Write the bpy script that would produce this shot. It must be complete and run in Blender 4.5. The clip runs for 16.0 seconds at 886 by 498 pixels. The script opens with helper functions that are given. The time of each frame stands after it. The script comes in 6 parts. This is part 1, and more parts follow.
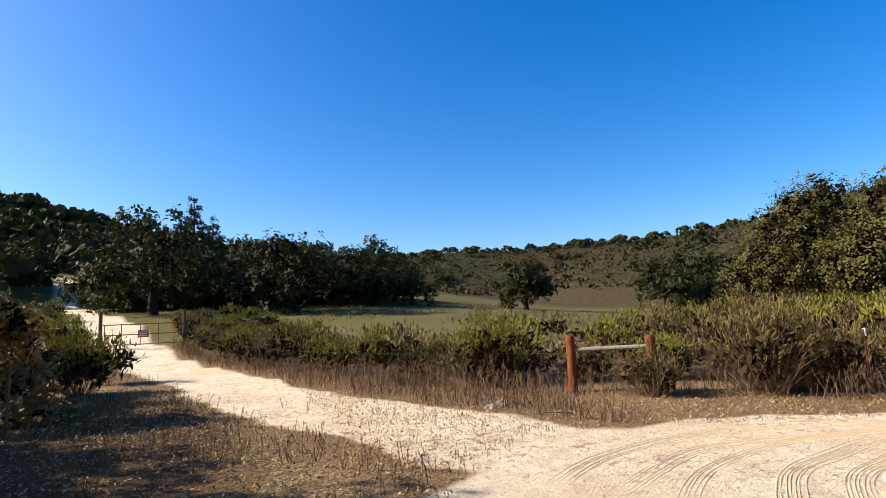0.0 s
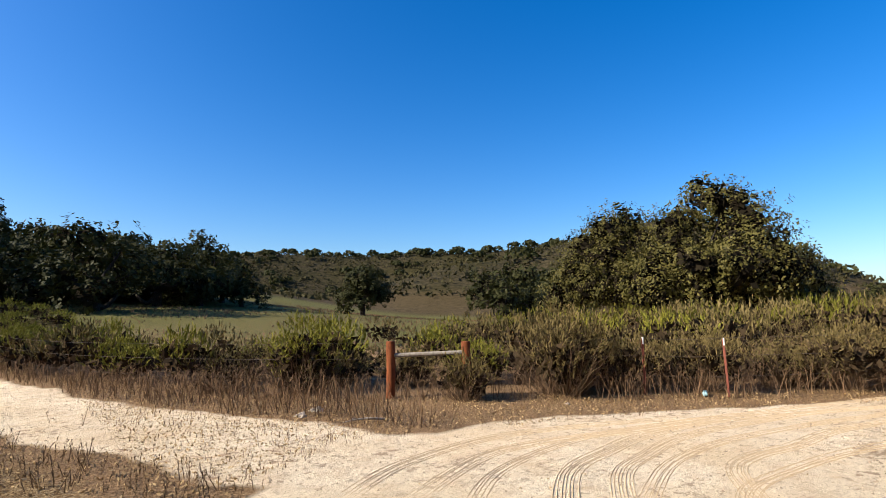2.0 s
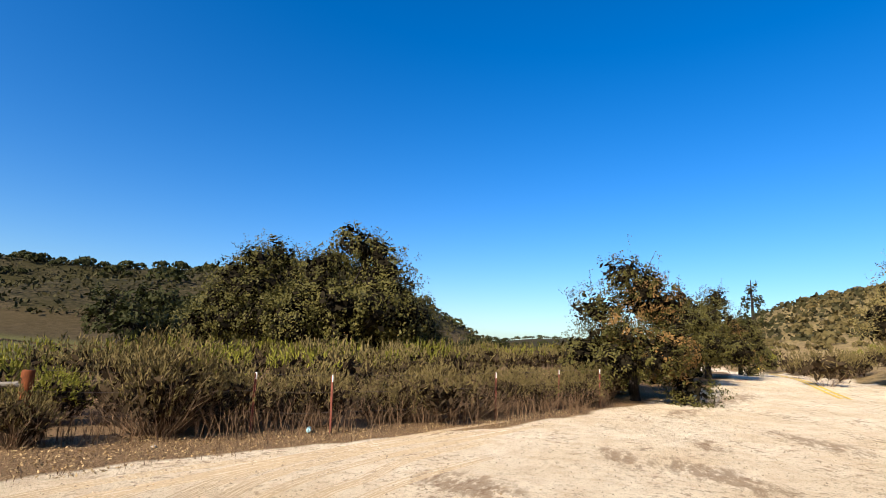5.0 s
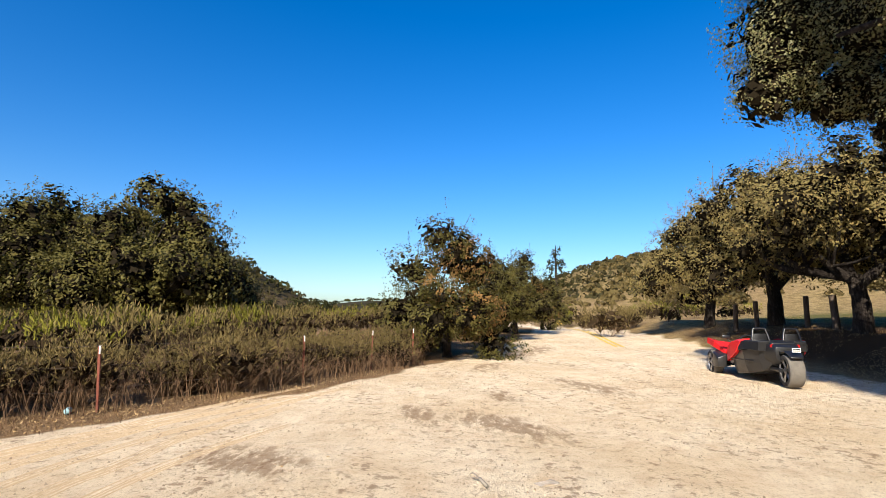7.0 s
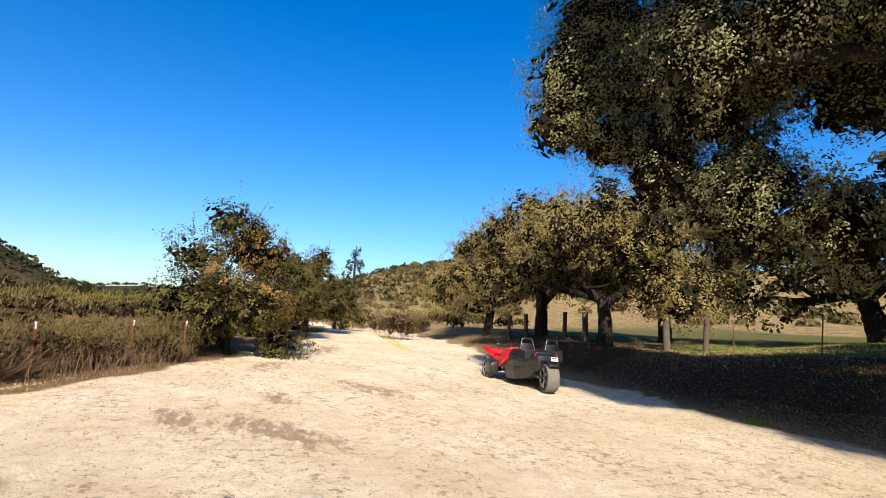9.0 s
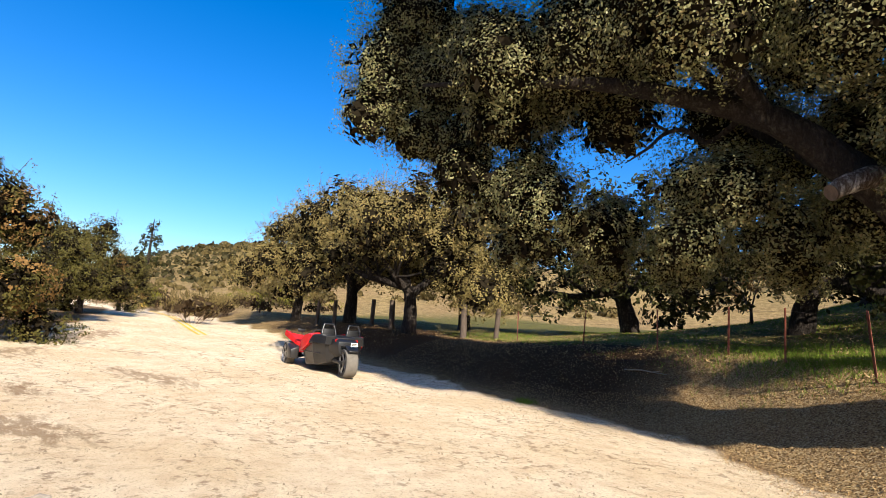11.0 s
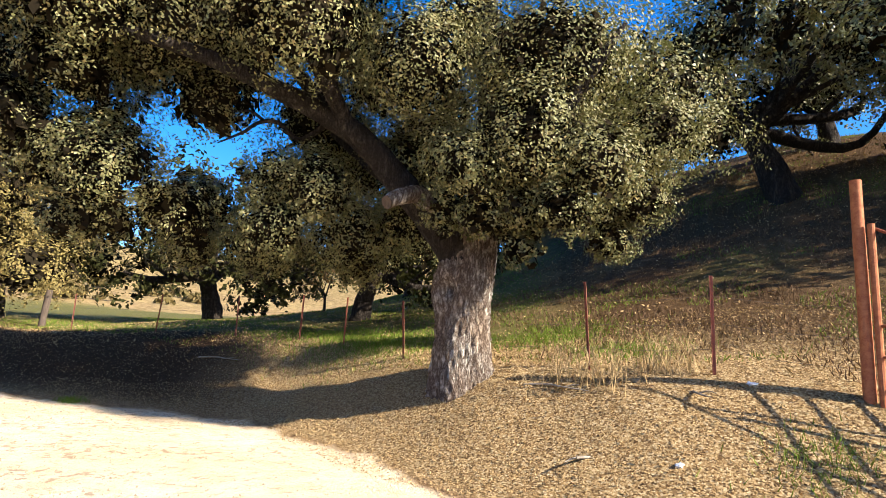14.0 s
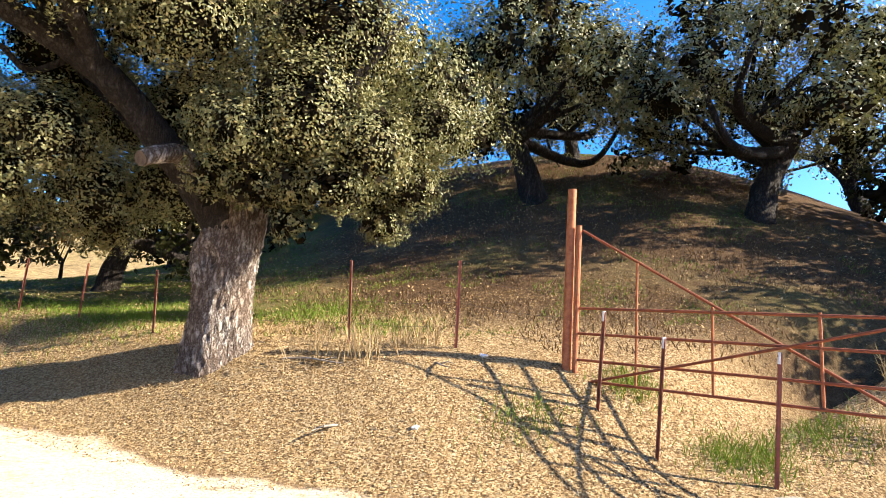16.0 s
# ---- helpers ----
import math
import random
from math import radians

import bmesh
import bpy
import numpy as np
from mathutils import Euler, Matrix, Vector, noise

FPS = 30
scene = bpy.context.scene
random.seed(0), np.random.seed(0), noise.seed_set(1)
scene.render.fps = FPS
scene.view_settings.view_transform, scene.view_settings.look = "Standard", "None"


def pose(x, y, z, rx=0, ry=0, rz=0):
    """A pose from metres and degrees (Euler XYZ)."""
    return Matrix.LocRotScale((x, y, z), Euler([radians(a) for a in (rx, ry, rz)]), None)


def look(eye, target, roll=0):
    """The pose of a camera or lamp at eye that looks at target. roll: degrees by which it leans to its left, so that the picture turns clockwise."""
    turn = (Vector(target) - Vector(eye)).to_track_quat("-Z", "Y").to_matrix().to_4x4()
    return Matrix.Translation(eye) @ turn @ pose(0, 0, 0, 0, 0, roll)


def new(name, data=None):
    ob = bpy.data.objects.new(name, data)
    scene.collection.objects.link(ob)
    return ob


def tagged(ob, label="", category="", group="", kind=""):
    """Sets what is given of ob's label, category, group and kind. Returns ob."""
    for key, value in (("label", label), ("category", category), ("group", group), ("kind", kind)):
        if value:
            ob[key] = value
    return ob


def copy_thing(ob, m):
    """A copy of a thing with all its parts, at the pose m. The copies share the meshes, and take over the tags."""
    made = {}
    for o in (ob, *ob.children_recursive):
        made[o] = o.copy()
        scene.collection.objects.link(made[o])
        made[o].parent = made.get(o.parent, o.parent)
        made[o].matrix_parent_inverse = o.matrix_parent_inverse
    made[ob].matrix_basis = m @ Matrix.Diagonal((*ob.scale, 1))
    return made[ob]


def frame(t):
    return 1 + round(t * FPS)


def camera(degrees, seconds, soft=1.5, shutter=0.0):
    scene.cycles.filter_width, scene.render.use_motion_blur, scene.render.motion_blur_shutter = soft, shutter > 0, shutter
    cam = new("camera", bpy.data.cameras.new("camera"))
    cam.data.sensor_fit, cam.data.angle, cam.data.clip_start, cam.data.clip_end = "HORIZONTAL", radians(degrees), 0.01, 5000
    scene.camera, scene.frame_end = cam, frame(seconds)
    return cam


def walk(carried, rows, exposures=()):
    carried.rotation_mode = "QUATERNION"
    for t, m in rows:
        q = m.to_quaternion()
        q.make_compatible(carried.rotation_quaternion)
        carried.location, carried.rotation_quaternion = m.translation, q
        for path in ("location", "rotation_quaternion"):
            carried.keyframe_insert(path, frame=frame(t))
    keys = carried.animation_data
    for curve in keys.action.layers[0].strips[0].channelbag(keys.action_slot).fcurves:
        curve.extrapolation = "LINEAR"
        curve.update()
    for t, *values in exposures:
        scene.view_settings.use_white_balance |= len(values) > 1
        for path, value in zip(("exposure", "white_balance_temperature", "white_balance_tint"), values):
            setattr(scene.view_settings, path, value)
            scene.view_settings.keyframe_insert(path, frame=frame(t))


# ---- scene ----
cam = camera(78.0, 16.0, 0.8)
# seconds, x, y, z, yaw, pitch, roll
PATH = [
    (0.0, 0.019, 0.202, 1.494, -21.45, 6.89, 2.36),
    (0.5, 0.105, 0.238, 1.484, -26.18, 6.97, 2.03),
    (1.0, 0.207, 0.249, 1.471, -29.34, 6.33, 1.33),
    (1.5, 0.309, 0.247, 1.461, -33.31, 6.86, 0.32),
    (2.0, 0.394, 0.241, 1.459, -38.08, 7.01, 0.98),
    (2.5, 0.495, 0.230, 1.471, -43.63, 8.50, 1.46),
    (3.0, 0.563, 0.232, 1.467, -50.05, 7.51, 0.80),
    (3.5, 0.665, 0.178, 1.454, -53.58, 6.73, 0.13),
    (4.0, 0.779, 0.115, 1.445, -58.12, 6.20, -0.40),
    (4.5, 0.878, 0.073, 1.443, -66.24, 8.93, -1.82),
    (7.0, 1.510, -0.335, 1.438, -90.78, 7.46, -0.59),
    (7.5, 1.643, -0.416, 1.438, -95.70, 6.99, -1.38),
    (8.0, 1.774, -0.466, 1.436, -101.11, 7.34, -2.49),
    (8.5, 1.861, -0.489, 1.451, -107.28, 8.36, -3.17),
    (9.0, 1.851, -0.509, 1.454, -111.94, 8.22, -3.86),
    (11.5, 1.623, -0.830, 1.445, -136.14, 8.68, -5.39),
    (12.0, 1.582, -0.880, 1.450, -141.80, 9.06, -6.10),
    (12.5, 1.551, -0.942, 1.455, -149.33, 9.82, -6.02),
    (13.0, 1.550, -0.932, 1.468, -157.46, 11.34, -4.99),
    (13.5, 1.563, -0.937, 1.469, -165.13, 11.04, -4.51),
    (14.0, 1.558, -0.938, 1.452, -172.06, 10.27, -3.86),
    (14.5, 1.539, -0.927, 1.443, -178.68, 11.52, -4.11),
    (15.0, 1.484, -0.897, 1.427, -183.85, 10.44, -3.76),
    (15.5, 1.403, -0.839, 1.412, -188.26, 10.78, -4.06),
    (16.0, 1.315, -0.796, 1.399, -194.56, 9.84, -4.28),
]
EXPOSURES = [(0.0, 0.98), (2.0, 0.9), (3.5, 0.84), (7.0, 0.83), (9.0, 0.9), (11.5, 1.05), (13.0, 1.3), (14.0, 1.66), (16.0, 2.02)]
walk(cam, [(t, pose(x, y, z, 90 + pitch, roll, yaw)) for t, x, y, z, yaw, pitch, roll in PATH], EXPOSURES)

# ---- world and sun ----
SUN_BEARING, SUN_UP = 291.0, 32.0
world = bpy.data.worlds.new("sky")
scene.world = world
world.use_nodes = True
wn, wl = world.node_tree.nodes, world.node_tree.links
sky = wn.new("ShaderNodeTexSky")
sky.sky_type = "NISHITA"
sky.sun_disc = False
sky.sun_elevation, sky.sun_rotation = radians(SUN_UP), radians(SUN_BEARING)
sky.altitude, sky.air_density, sky.dust_density, sky.ozone_density = 300, 1.0, 1.7, 3.5
vivid = wn.new("ShaderNodeHueSaturation")
vivid.inputs["Hue"].default_value = 0.508
vivid.inputs["Saturation"].default_value = 1.42
wl.new(sky.outputs["Color"], vivid.inputs["Color"])
wl.new(vivid.outputs["Color"], wn["Background"].inputs["Color"])
wn["Background"].inputs["Strength"].default_value = 0.112
sb, se = radians(SUN_BEARING), radians(SUN_UP)
sun_data = bpy.data.lights.new("sun", "SUN")
sun_data.energy, sun_data.angle, sun_data.color = 5.0, radians(0.53), (1.0, 0.92, 0.785)
sun = new("sun", sun_data)
sun.matrix_world = look((math.sin(sb) * math.cos(se) * 60, math.cos(sb) * math.cos(se) * 60, math.sin(se) * 60), (0, 0, 0))

# ---- materials ----
rng = np.random.default_rng(7)


def material(name, rough=0.8, metal=0.0):
    m = bpy.data.materials.new(name)
    m.use_nodes = True
    nt = m.node_tree
    b = nt.nodes["Principled BSDF"]
    b.inputs["Roughness"].default_value, b.inputs["Metallic"].default_value = rough, metal
    return m, nt, b


def node(nt, kind, **values):
    n = nt.nodes.new(kind)
    for key, value in values.items():
        n.inputs[key.replace("_", " ")].default_value = value
    return n


def ramp(nt, source, stops):
    r = nt.nodes.new("ShaderNodeValToRGB")
    e = r.color_ramp.elements
    while len(e) < len(stops):
        e.new(0.5)
    for el, (p, c) in zip(e, stops):
        el.position, el.color = p, (*c, 1) if len(c) == 3 else c
    nt.links.new(source, r.inputs[0])
    return r.outputs[0]


def mix(nt, fac, a, b, blend="MIX"):
    m = nt.nodes.new("ShaderNodeMix")
    m.data_type, m.blend_type = "RGBA", blend
    for sock, v in ((m.inputs[0], fac), (m.inputs[6], a), (m.inputs[7], b)):
        if isinstance(v, (int, float)):
            sock.default_value = v
        elif isinstance(v, tuple):
            sock.default_value = (*v, 1) if len(v) == 3 else v
        else:
            nt.links.new(v, sock)
    return m.outputs[2]


def noise_tex(nt, scale, detail=4.0, vector=None, rough=0.6):
    n = node(nt, "ShaderNodeTexNoise", Scale=scale, Detail=detail, Roughness=rough)
    if vector is not None:
        nt.links.new(vector, n.inputs["Vector"])
    return n.outputs["Fac"]


def where(nt, kind="Object", stretch=None):
    c = nt.nodes.new("ShaderNodeTexCoord").outputs[kind]
    if stretch:
        m = node(nt, "ShaderNodeMapping", Scale=stretch)
        nt.links.new(c, m.inputs["Vector"])
        c = m.outputs["Vector"]
    return c


def bump(nt, b, height, strength=0.5, distance=0.02):
    n = node(nt, "ShaderNodeBump", Strength=strength, Distance=distance)
    nt.links.new(height, n.inputs["Height"])
    nt.links.new(n.outputs["Normal"], b.inputs["Normal"])


def math_node(nt, op, a, b=None, clamp=False):
    n = nt.nodes.new("ShaderNodeMath")
    n.operation, n.use_clamp = op, clamp
    for i, v in enumerate((a, b)):
        if v is None:
            continue
        if isinstance(v, (int, float)):
            n.inputs[i].default_value = v
        else:
            nt.links.new(v, n.inputs[i])
    return n.outputs[0]


def leaf_material(name, colours, through_light=0.25, rough=0.5, tree_vary=0.25, gloss=0.08):
    """Leaves: colour varies leaf by leaf and plant by plant; some light passes through."""
    m, nt, b = material(name, rough)
    b.inputs["Specular IOR Level"].default_value = gloss
    island = nt.nodes.new("ShaderNodeNewGeometry").outputs["Random Per Island"]
    stops = [(i / max(1, len(colours) - 1), c) for i, c in enumerate(colours)]
    col = mix(nt, 0.5, ramp(nt, island, stops), colours[len(colours) // 2])
    patch = noise_tex(nt, 0.9, 3.0, where(nt))
    col = mix(nt, math_node(nt, "MULTIPLY", patch, 0.7), col, mix(nt, 0.5, col, colours[-1]))
    per = nt.nodes.new("ShaderNodeObjectInfo").outputs["Random"]
    hue = node(nt, "ShaderNodeHueSaturation")
    nt.links.new(col, hue.inputs["Color"])
    nt.links.new(math_node(nt, "ADD", math_node(nt, "MULTIPLY", per, tree_vary), 1 - tree_vary / 2), hue.inputs["Value"])
    col = hue.outputs["Color"]
    nt.links.new(col, b.inputs["Base Color"])
    tr = nt.nodes.new("ShaderNodeBsdfTranslucent")
    nt.links.new(mix(nt, 0.3, col, (0.20, 0.22, 0.02)), tr.inputs["Color"])
    ms = nt.nodes.new("ShaderNodeMixShader")
    ms.inputs[0].default_value = through_light
    nt.links.new(b.outputs[0], ms.inputs[1])
    nt.links.new(tr.outputs[0], ms.inputs[2])
    nt.links.new(ms.outputs[0], nt.nodes["Material Output"].inputs["Surface"])
    return m


def plain(name, colour, rough=0.6, metal=0.0, other=None, scale=6.0, bumped=0.0, stretch=None):
    """A surface with two scales of variation between colour and other."""
    m, nt, b = material(name, rough, metal)
    other = other or tuple(c * 0.7 for c in colour)
    if rough > 0.65:
        b.inputs["Specular IOR Level"].default_value = 0.12
    v = where(nt, "Object", stretch)
    big, small = noise_tex(nt, scale, 4.0, v), noise_tex(nt, scale * 9, 3.0, v)
    f = math_node(nt, "ADD", math_node(nt, "MULTIPLY", big, 0.7), math_node(nt, "MULTIPLY", small, 0.5))
    nt.links.new(ramp(nt, f, [(0.42, other), (0.72, colour)]), b.inputs["Base Color"])
    if bumped:
        bump(nt, b, f, bumped, 0.01)
    return m


OAK_LEAF = leaf_material("oak_leaf", [(0.028, 0.031, 0.008), (0.052, 0.052, 0.013), (0.090, 0.080, 0.021), (0.13, 0.098, 0.028)], 0.08, 0.5)
BIG_LEAF = leaf_material("great_oak_leaf", [(0.042, 0.053, 0.018), (0.098, 0.112, 0.042), (0.19, 0.20, 0.085), (0.32, 0.31, 0.155), (0.19, 0.10, 0.04)], 0.12, 0.45, 0.25, 0.18)
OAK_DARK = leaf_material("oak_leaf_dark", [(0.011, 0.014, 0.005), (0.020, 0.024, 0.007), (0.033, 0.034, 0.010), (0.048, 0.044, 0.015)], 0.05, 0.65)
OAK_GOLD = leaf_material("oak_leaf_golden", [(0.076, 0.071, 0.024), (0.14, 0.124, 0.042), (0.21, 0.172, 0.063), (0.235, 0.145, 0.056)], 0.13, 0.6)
OAK_RUST = leaf_material("oak_leaf_rust", [(0.11, 0.076, 0.026), (0.19, 0.11, 0.038), (0.26, 0.14, 0.048)], 0.12, 0.6)
SAGE = leaf_material("sage_leaf", [(0.050, 0.042, 0.014), (0.090, 0.073, 0.024), (0.135, 0.102, 0.037), (0.18, 0.125, 0.055)], 0.06, 0.75, 0.5)
BROOM = leaf_material("broom_leaf", [(0.058, 0.063, 0.011), (0.10, 0.102, 0.015), (0.16, 0.15, 0.02), (0.23, 0.195, 0.033)], 0.12, 0.7, 0.4)
DRY = leaf_material("dry_stem", [(0.085, 0.043, 0.025), (0.13, 0.075, 0.042), (0.20, 0.125, 0.07), (0.055, 0.03, 0.02)], 0.05, 0.85, 0.3)
BUSH_SHADE = leaf_material("dead_growth", [(0.022, 0.015, 0.009), (0.036, 0.025, 0.014), (0.055, 0.037, 0.021)], 0.0, 0.9, 0.3, 0.0)
STRAW = leaf_material("straw", [(0.22, 0.145, 0.065), (0.32, 0.22, 0.105), (0.42, 0.31, 0.16)], 0.1, 0.8)
LITTER = leaf_material("fallen_leaf", [(0.12, 0.065, 0.028), (0.25, 0.145, 0.062), (0.38, 0.25, 0.115), (0.50, 0.365, 0.19)], 0.03, 0.7)
GREEN = leaf_material("green_grass", [(0.07, 0.12, 0.012), (0.12, 0.18, 0.02), (0.18, 0.23, 0.035)], 0.2, 0.6)
SCRUB = leaf_material("hill_scrub", [(0.020, 0.019, 0.008), (0.036, 0.032, 0.013), (0.06, 0.048, 0.02)], 0.03, 0.8)
# near-black leaves: shade inside the crowns, put into the colour
CROWN_SHADE = leaf_material("crown_shade", [(0.010, 0.009, 0.005), (0.016, 0.013, 0.008), (0.024, 0.018, 0.011)], 0.0, 0.95, 0.1, 0.0)
TWIG = plain("twig_wood", (0.11, 0.085, 0.065), 0.9, other=(0.06, 0.045, 0.035), scale=12)


def bark_material(name, light, dark, pale):
    """Furrowed bark: long warped ridges, fine cross cracks, bare pale and brown patches."""
    m, nt, b = material(name, 0.92)
    b.inputs["Specular IOR Level"].default_value = 0.2
    at = lambda *s: where(nt, "Object", s)
    furrow = noise_tex(nt, 9.0, 8.0, at(1, 1, 0.34), 0.68)
    ridge = math_node(nt, "MULTIPLY", math_node(nt, "ABSOLUTE", math_node(nt, "SUBTRACT", furrow, 0.5)), 7.0, True)
    cross = noise_tex(nt, 26.0, 6.0, at(1, 1, 0.9), 0.7)
    chip = ramp(nt, cross, [(0.38, (0, 0, 0)), (0.56, (1, 1, 1))])
    patch = ramp(nt, noise_tex(nt, 2.4, 5.0, at(1, 1, 0.6), 0.65), [(0.40, (0, 0, 0)), (0.62, (1, 1, 1))])
    col = mix(nt, patch, light, pale)
    col = mix(nt, chip, mix(nt, 0.55, col, dark), col)
    col = mix(nt, ridge, dark, col)
    nt.links.new(col, b.inputs["Base Color"])
    hgt = math_node(nt, "ADD", math_node(nt, "MULTIPLY", ridge, 1.2), math_node(nt, "MULTIPLY", cross, 0.9))
    bump(nt, b, hgt, 1.0, 0.035)
    return m


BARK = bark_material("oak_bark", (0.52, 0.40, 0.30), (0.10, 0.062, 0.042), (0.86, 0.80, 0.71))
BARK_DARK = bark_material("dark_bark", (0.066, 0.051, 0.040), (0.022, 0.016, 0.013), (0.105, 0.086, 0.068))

# ---- the lie of the land ----


def sstep(a, b, v):
    u = np.clip((v - a) / (b - a), 0, 1)
    return u * u * (3 - 2 * u)


def wave(x, y, s, seed):
    """Smooth cheap undulation in -1 to 1."""
    q = seed * 1.7
    return (np.sin(x * s + q) * np.cos(y * s * 1.13 + q * 2) + np.sin((x + y) * s * 0.71 + q * 3) * 0.7 + np.sin((x * 0.6 - y) * s * 1.9 + q) * 0.45) / 2.15


def polar(b, d, x0=1.0, y0=0.0):
    """Bearing in degrees from north, metres from a station."""
    return x0 + d * math.sin(radians(b)), y0 + d * math.cos(radians(b))


FENCE_S_X = [-40, -12, -2.0, 0.6, 3.2, 6.4, 12, 17, 30, 60, 200]
FENCE_S_Y = [4, -2.0, -7.3, -8.7, -9.6, -11.8, -13.6, -15.0, -17.5, -20, -20]
EDGE_S_X = [-60, -12, -4, 0, 1.9, 2.6, 3.5, 4.6, 6.1, 9.5, 13, 25, 40, 60, 90]
EDGE_S_Y = [-2, -2.5, -4.4, -5.3, -6.4, -7.0, -7.8, -8.8, -9.9, -10.5, -10.4, -11.8, -13.0, -13.0, -9]
EDGE_N_X = [-60, -8, 0.5, 2.3, 3.4, 4.5, 6.2, 7.9, 9.8, 12.3, 16.8, 18.4, 22, 30, 45, 60, 90]
EDGE_N_Y = [5, 3.6, 4.3, 5.2, 6.5, 6.1, 5.6, 4.9, 4.0, 2.3, 0.2, -0.7, -2.4, -5.0, -8.2, -8.6, -4]
TRACK_X = [3.4, 2.4, 1.2, 0.3, -0.5, -1.6, -3.4, -6.6, -13, -27, -40]
TRACK_Y = [5.2, 7.7, 10.8, 14.0, 17, 20.5, 27, 40, 62, 106, 150]
FAR_HILLS = [(-34, 230, 43, 80), (-12, 382, 42, 67), (8, 330, 22, 66), (23, 300, 19, 53), (33, 297, 17.5, 40), (44, 275, 20.5, 40), (55, 250, 24.5, 40), (63, 185, 28, 30), (43, 179, 17, 30), (84, 766, 24, 162), (99, 900, 15, 170), (128, 143, 12, 43), (110, 190, 14.5, 39), (151, 191, 15, 50), (185, 160, 25, 50), (225, 240, 40, 80), (262, 420, 35, 110), (300, 420, 20, 100)]


def land(x, y):
    x, y = np.asarray(x, float), np.asarray(y, float)
    u = np.interp(x, FENCE_S_X, FENCE_S_Y) - y
    edge = np.interp(x, EDGE_S_X, EDGE_S_Y) - y
    h = 0.9 * sstep(8, 40, x) * sstep(60, 5, np.abs(y))
    k = sstep(-0.3, 3.7, edge)
    h = h + k * (0.22 + 0.68 * sstep(2, 14, x)) + np.clip(u, 0, 40) * 0.065 * sstep(2, 9, x)
    d2 = (x + 12) ** 2 + (y + 27.5) ** 2
    h = h + 10.8 * np.exp(-d2 / (2 * 10.6 ** 2)) * sstep(-0.2, 3.0, edge)
    h = h + 6.0 * np.exp(-((x + 1) ** 2 / 60 + (y + 38) ** 2 / 90)) * sstep(-16, -24, y)
    h = h + 2.5 * np.exp(-((x + 23) ** 2 + (y + 18) ** 2) / 110)
    # the ditch behind the gate
    h = h - 1.2 * np.exp(-(((x + 6.4) / 2.4) ** 2 + ((y + 7.4 - 0.35 * (x + 6.2)) / 0.65) ** 2))
    # the ground rises to the north
    n = np.clip(y - 14, 0, 400)
    west = sstep(35, -10, x - 0.35 * y)
    h = h + n * (0.014 + 0.055 * west) * sstep(0, 30, n) * sstep(230, 60, np.hypot(x, y))
    far = sstep(70, 150, y) * 5.0 * sstep(150, 60, x)
    h = h + far
    for b, d, height, wide in FAR_HILLS:
        cx, cy = polar(b, d)
        g = np.exp(-((x - cx) ** 2 + (y - cy) ** 2) / (2 * wide ** 2))
        h = h + height * np.clip((g - 0.12) / 0.88, 0, 1)
    r = np.hypot(x, y)
    h = h + wave(x, y, 0.035, 2) * 2.2 * sstep(90, 200, r) + wave(x, y, 0.35, 1) * 0.06 * sstep(8, 25, r)
    h = h + wave(x, y, 1.3, 5) * 0.05 * k + wave(x, y, 3.1, 8) * 0.02 * k + wave(x, y, 2.2, 3) * 0.008
    return h


def z_at(x, y):
    return float(land(x, y))


def track_distance(x, y):
    best = np.full(np.shape(x), 1e9)
    for i in range(len(TRACK_X) - 1):
        ax, ay, bx, by = TRACK_X[i], TRACK_Y[i], TRACK_X[i + 1], TRACK_Y[i + 1]
        t = np.clip(((x - ax) * (bx - ax) + (y - ay) * (by - ay)) / ((bx - ax) ** 2 + (by - ay) ** 2), 0, 1)
        best = np.minimum(best, np.hypot(x - ax - t * (bx - ax), y - ay - t * (by - ay)))
    return best


def dirt_cover(x, y):
    """1 on the bare sandy lot, road and track."""
    rag = wave(x, y, 1.1, 11) * 0.35 + wave(x, y, 3.7, 4) * 0.18
    lot = np.minimum(np.interp(x, EDGE_N_X, EDGE_N_Y) - y, y - np.interp(x, EDGE_S_X, EDGE_S_Y)) + rag
    path = 1.15 - track_distance(x, y) + rag * 0.7
    return np.maximum(sstep(-0.35, 0.35, lot), sstep(-0.3, 0.3, path))


def make_mesh(name, verts, faces, mat=None, smooth=False):
    """A mesh from arrays: verts n x 3, faces m x 3 or m x 4."""
    me = bpy.data.meshes.new(name)
    verts, faces = np.asarray(verts, np.float32), np.asarray(faces, np.int32)
    k = faces.shape[1]
    me.vertices.add(len(verts))
    me.vertices.foreach_set("co", verts.ravel())
    me.loops.add(faces.size)
    me.loops.foreach_set("vertex_index", faces.ravel())
    me.polygons.add(len(faces))
    me.polygons.foreach_set("loop_start", np.arange(0, faces.size, k, dtype=np.int32))
    if smooth:
        me.polygons.foreach_set("use_smooth", np.ones(len(faces), bool))
    me.update(calc_edges=True)
    if mat:
        me.materials.append(mat)
    return me


def part(name, data, mat, parent, label=""):
    """One mesh object under a thing or part. data: a bmesh or a mesh."""
    if isinstance(data, bmesh.types.BMesh):
        me = bpy.data.meshes.new(name)
        data.to_mesh(me)
        data.free()
        data = me
    if mat and not data.materials:
        data.materials.append(mat)
    ob = new(name, data)
    if parent:
        ob.parent = parent
    return tagged(ob, label)


def thing(name, m, label, category, group="", kind=""):
    ob = new(name)
    ob.matrix_world = m
    ob.empty_display_size = 0.2
    return tagged(ob, label, category, group, kind)


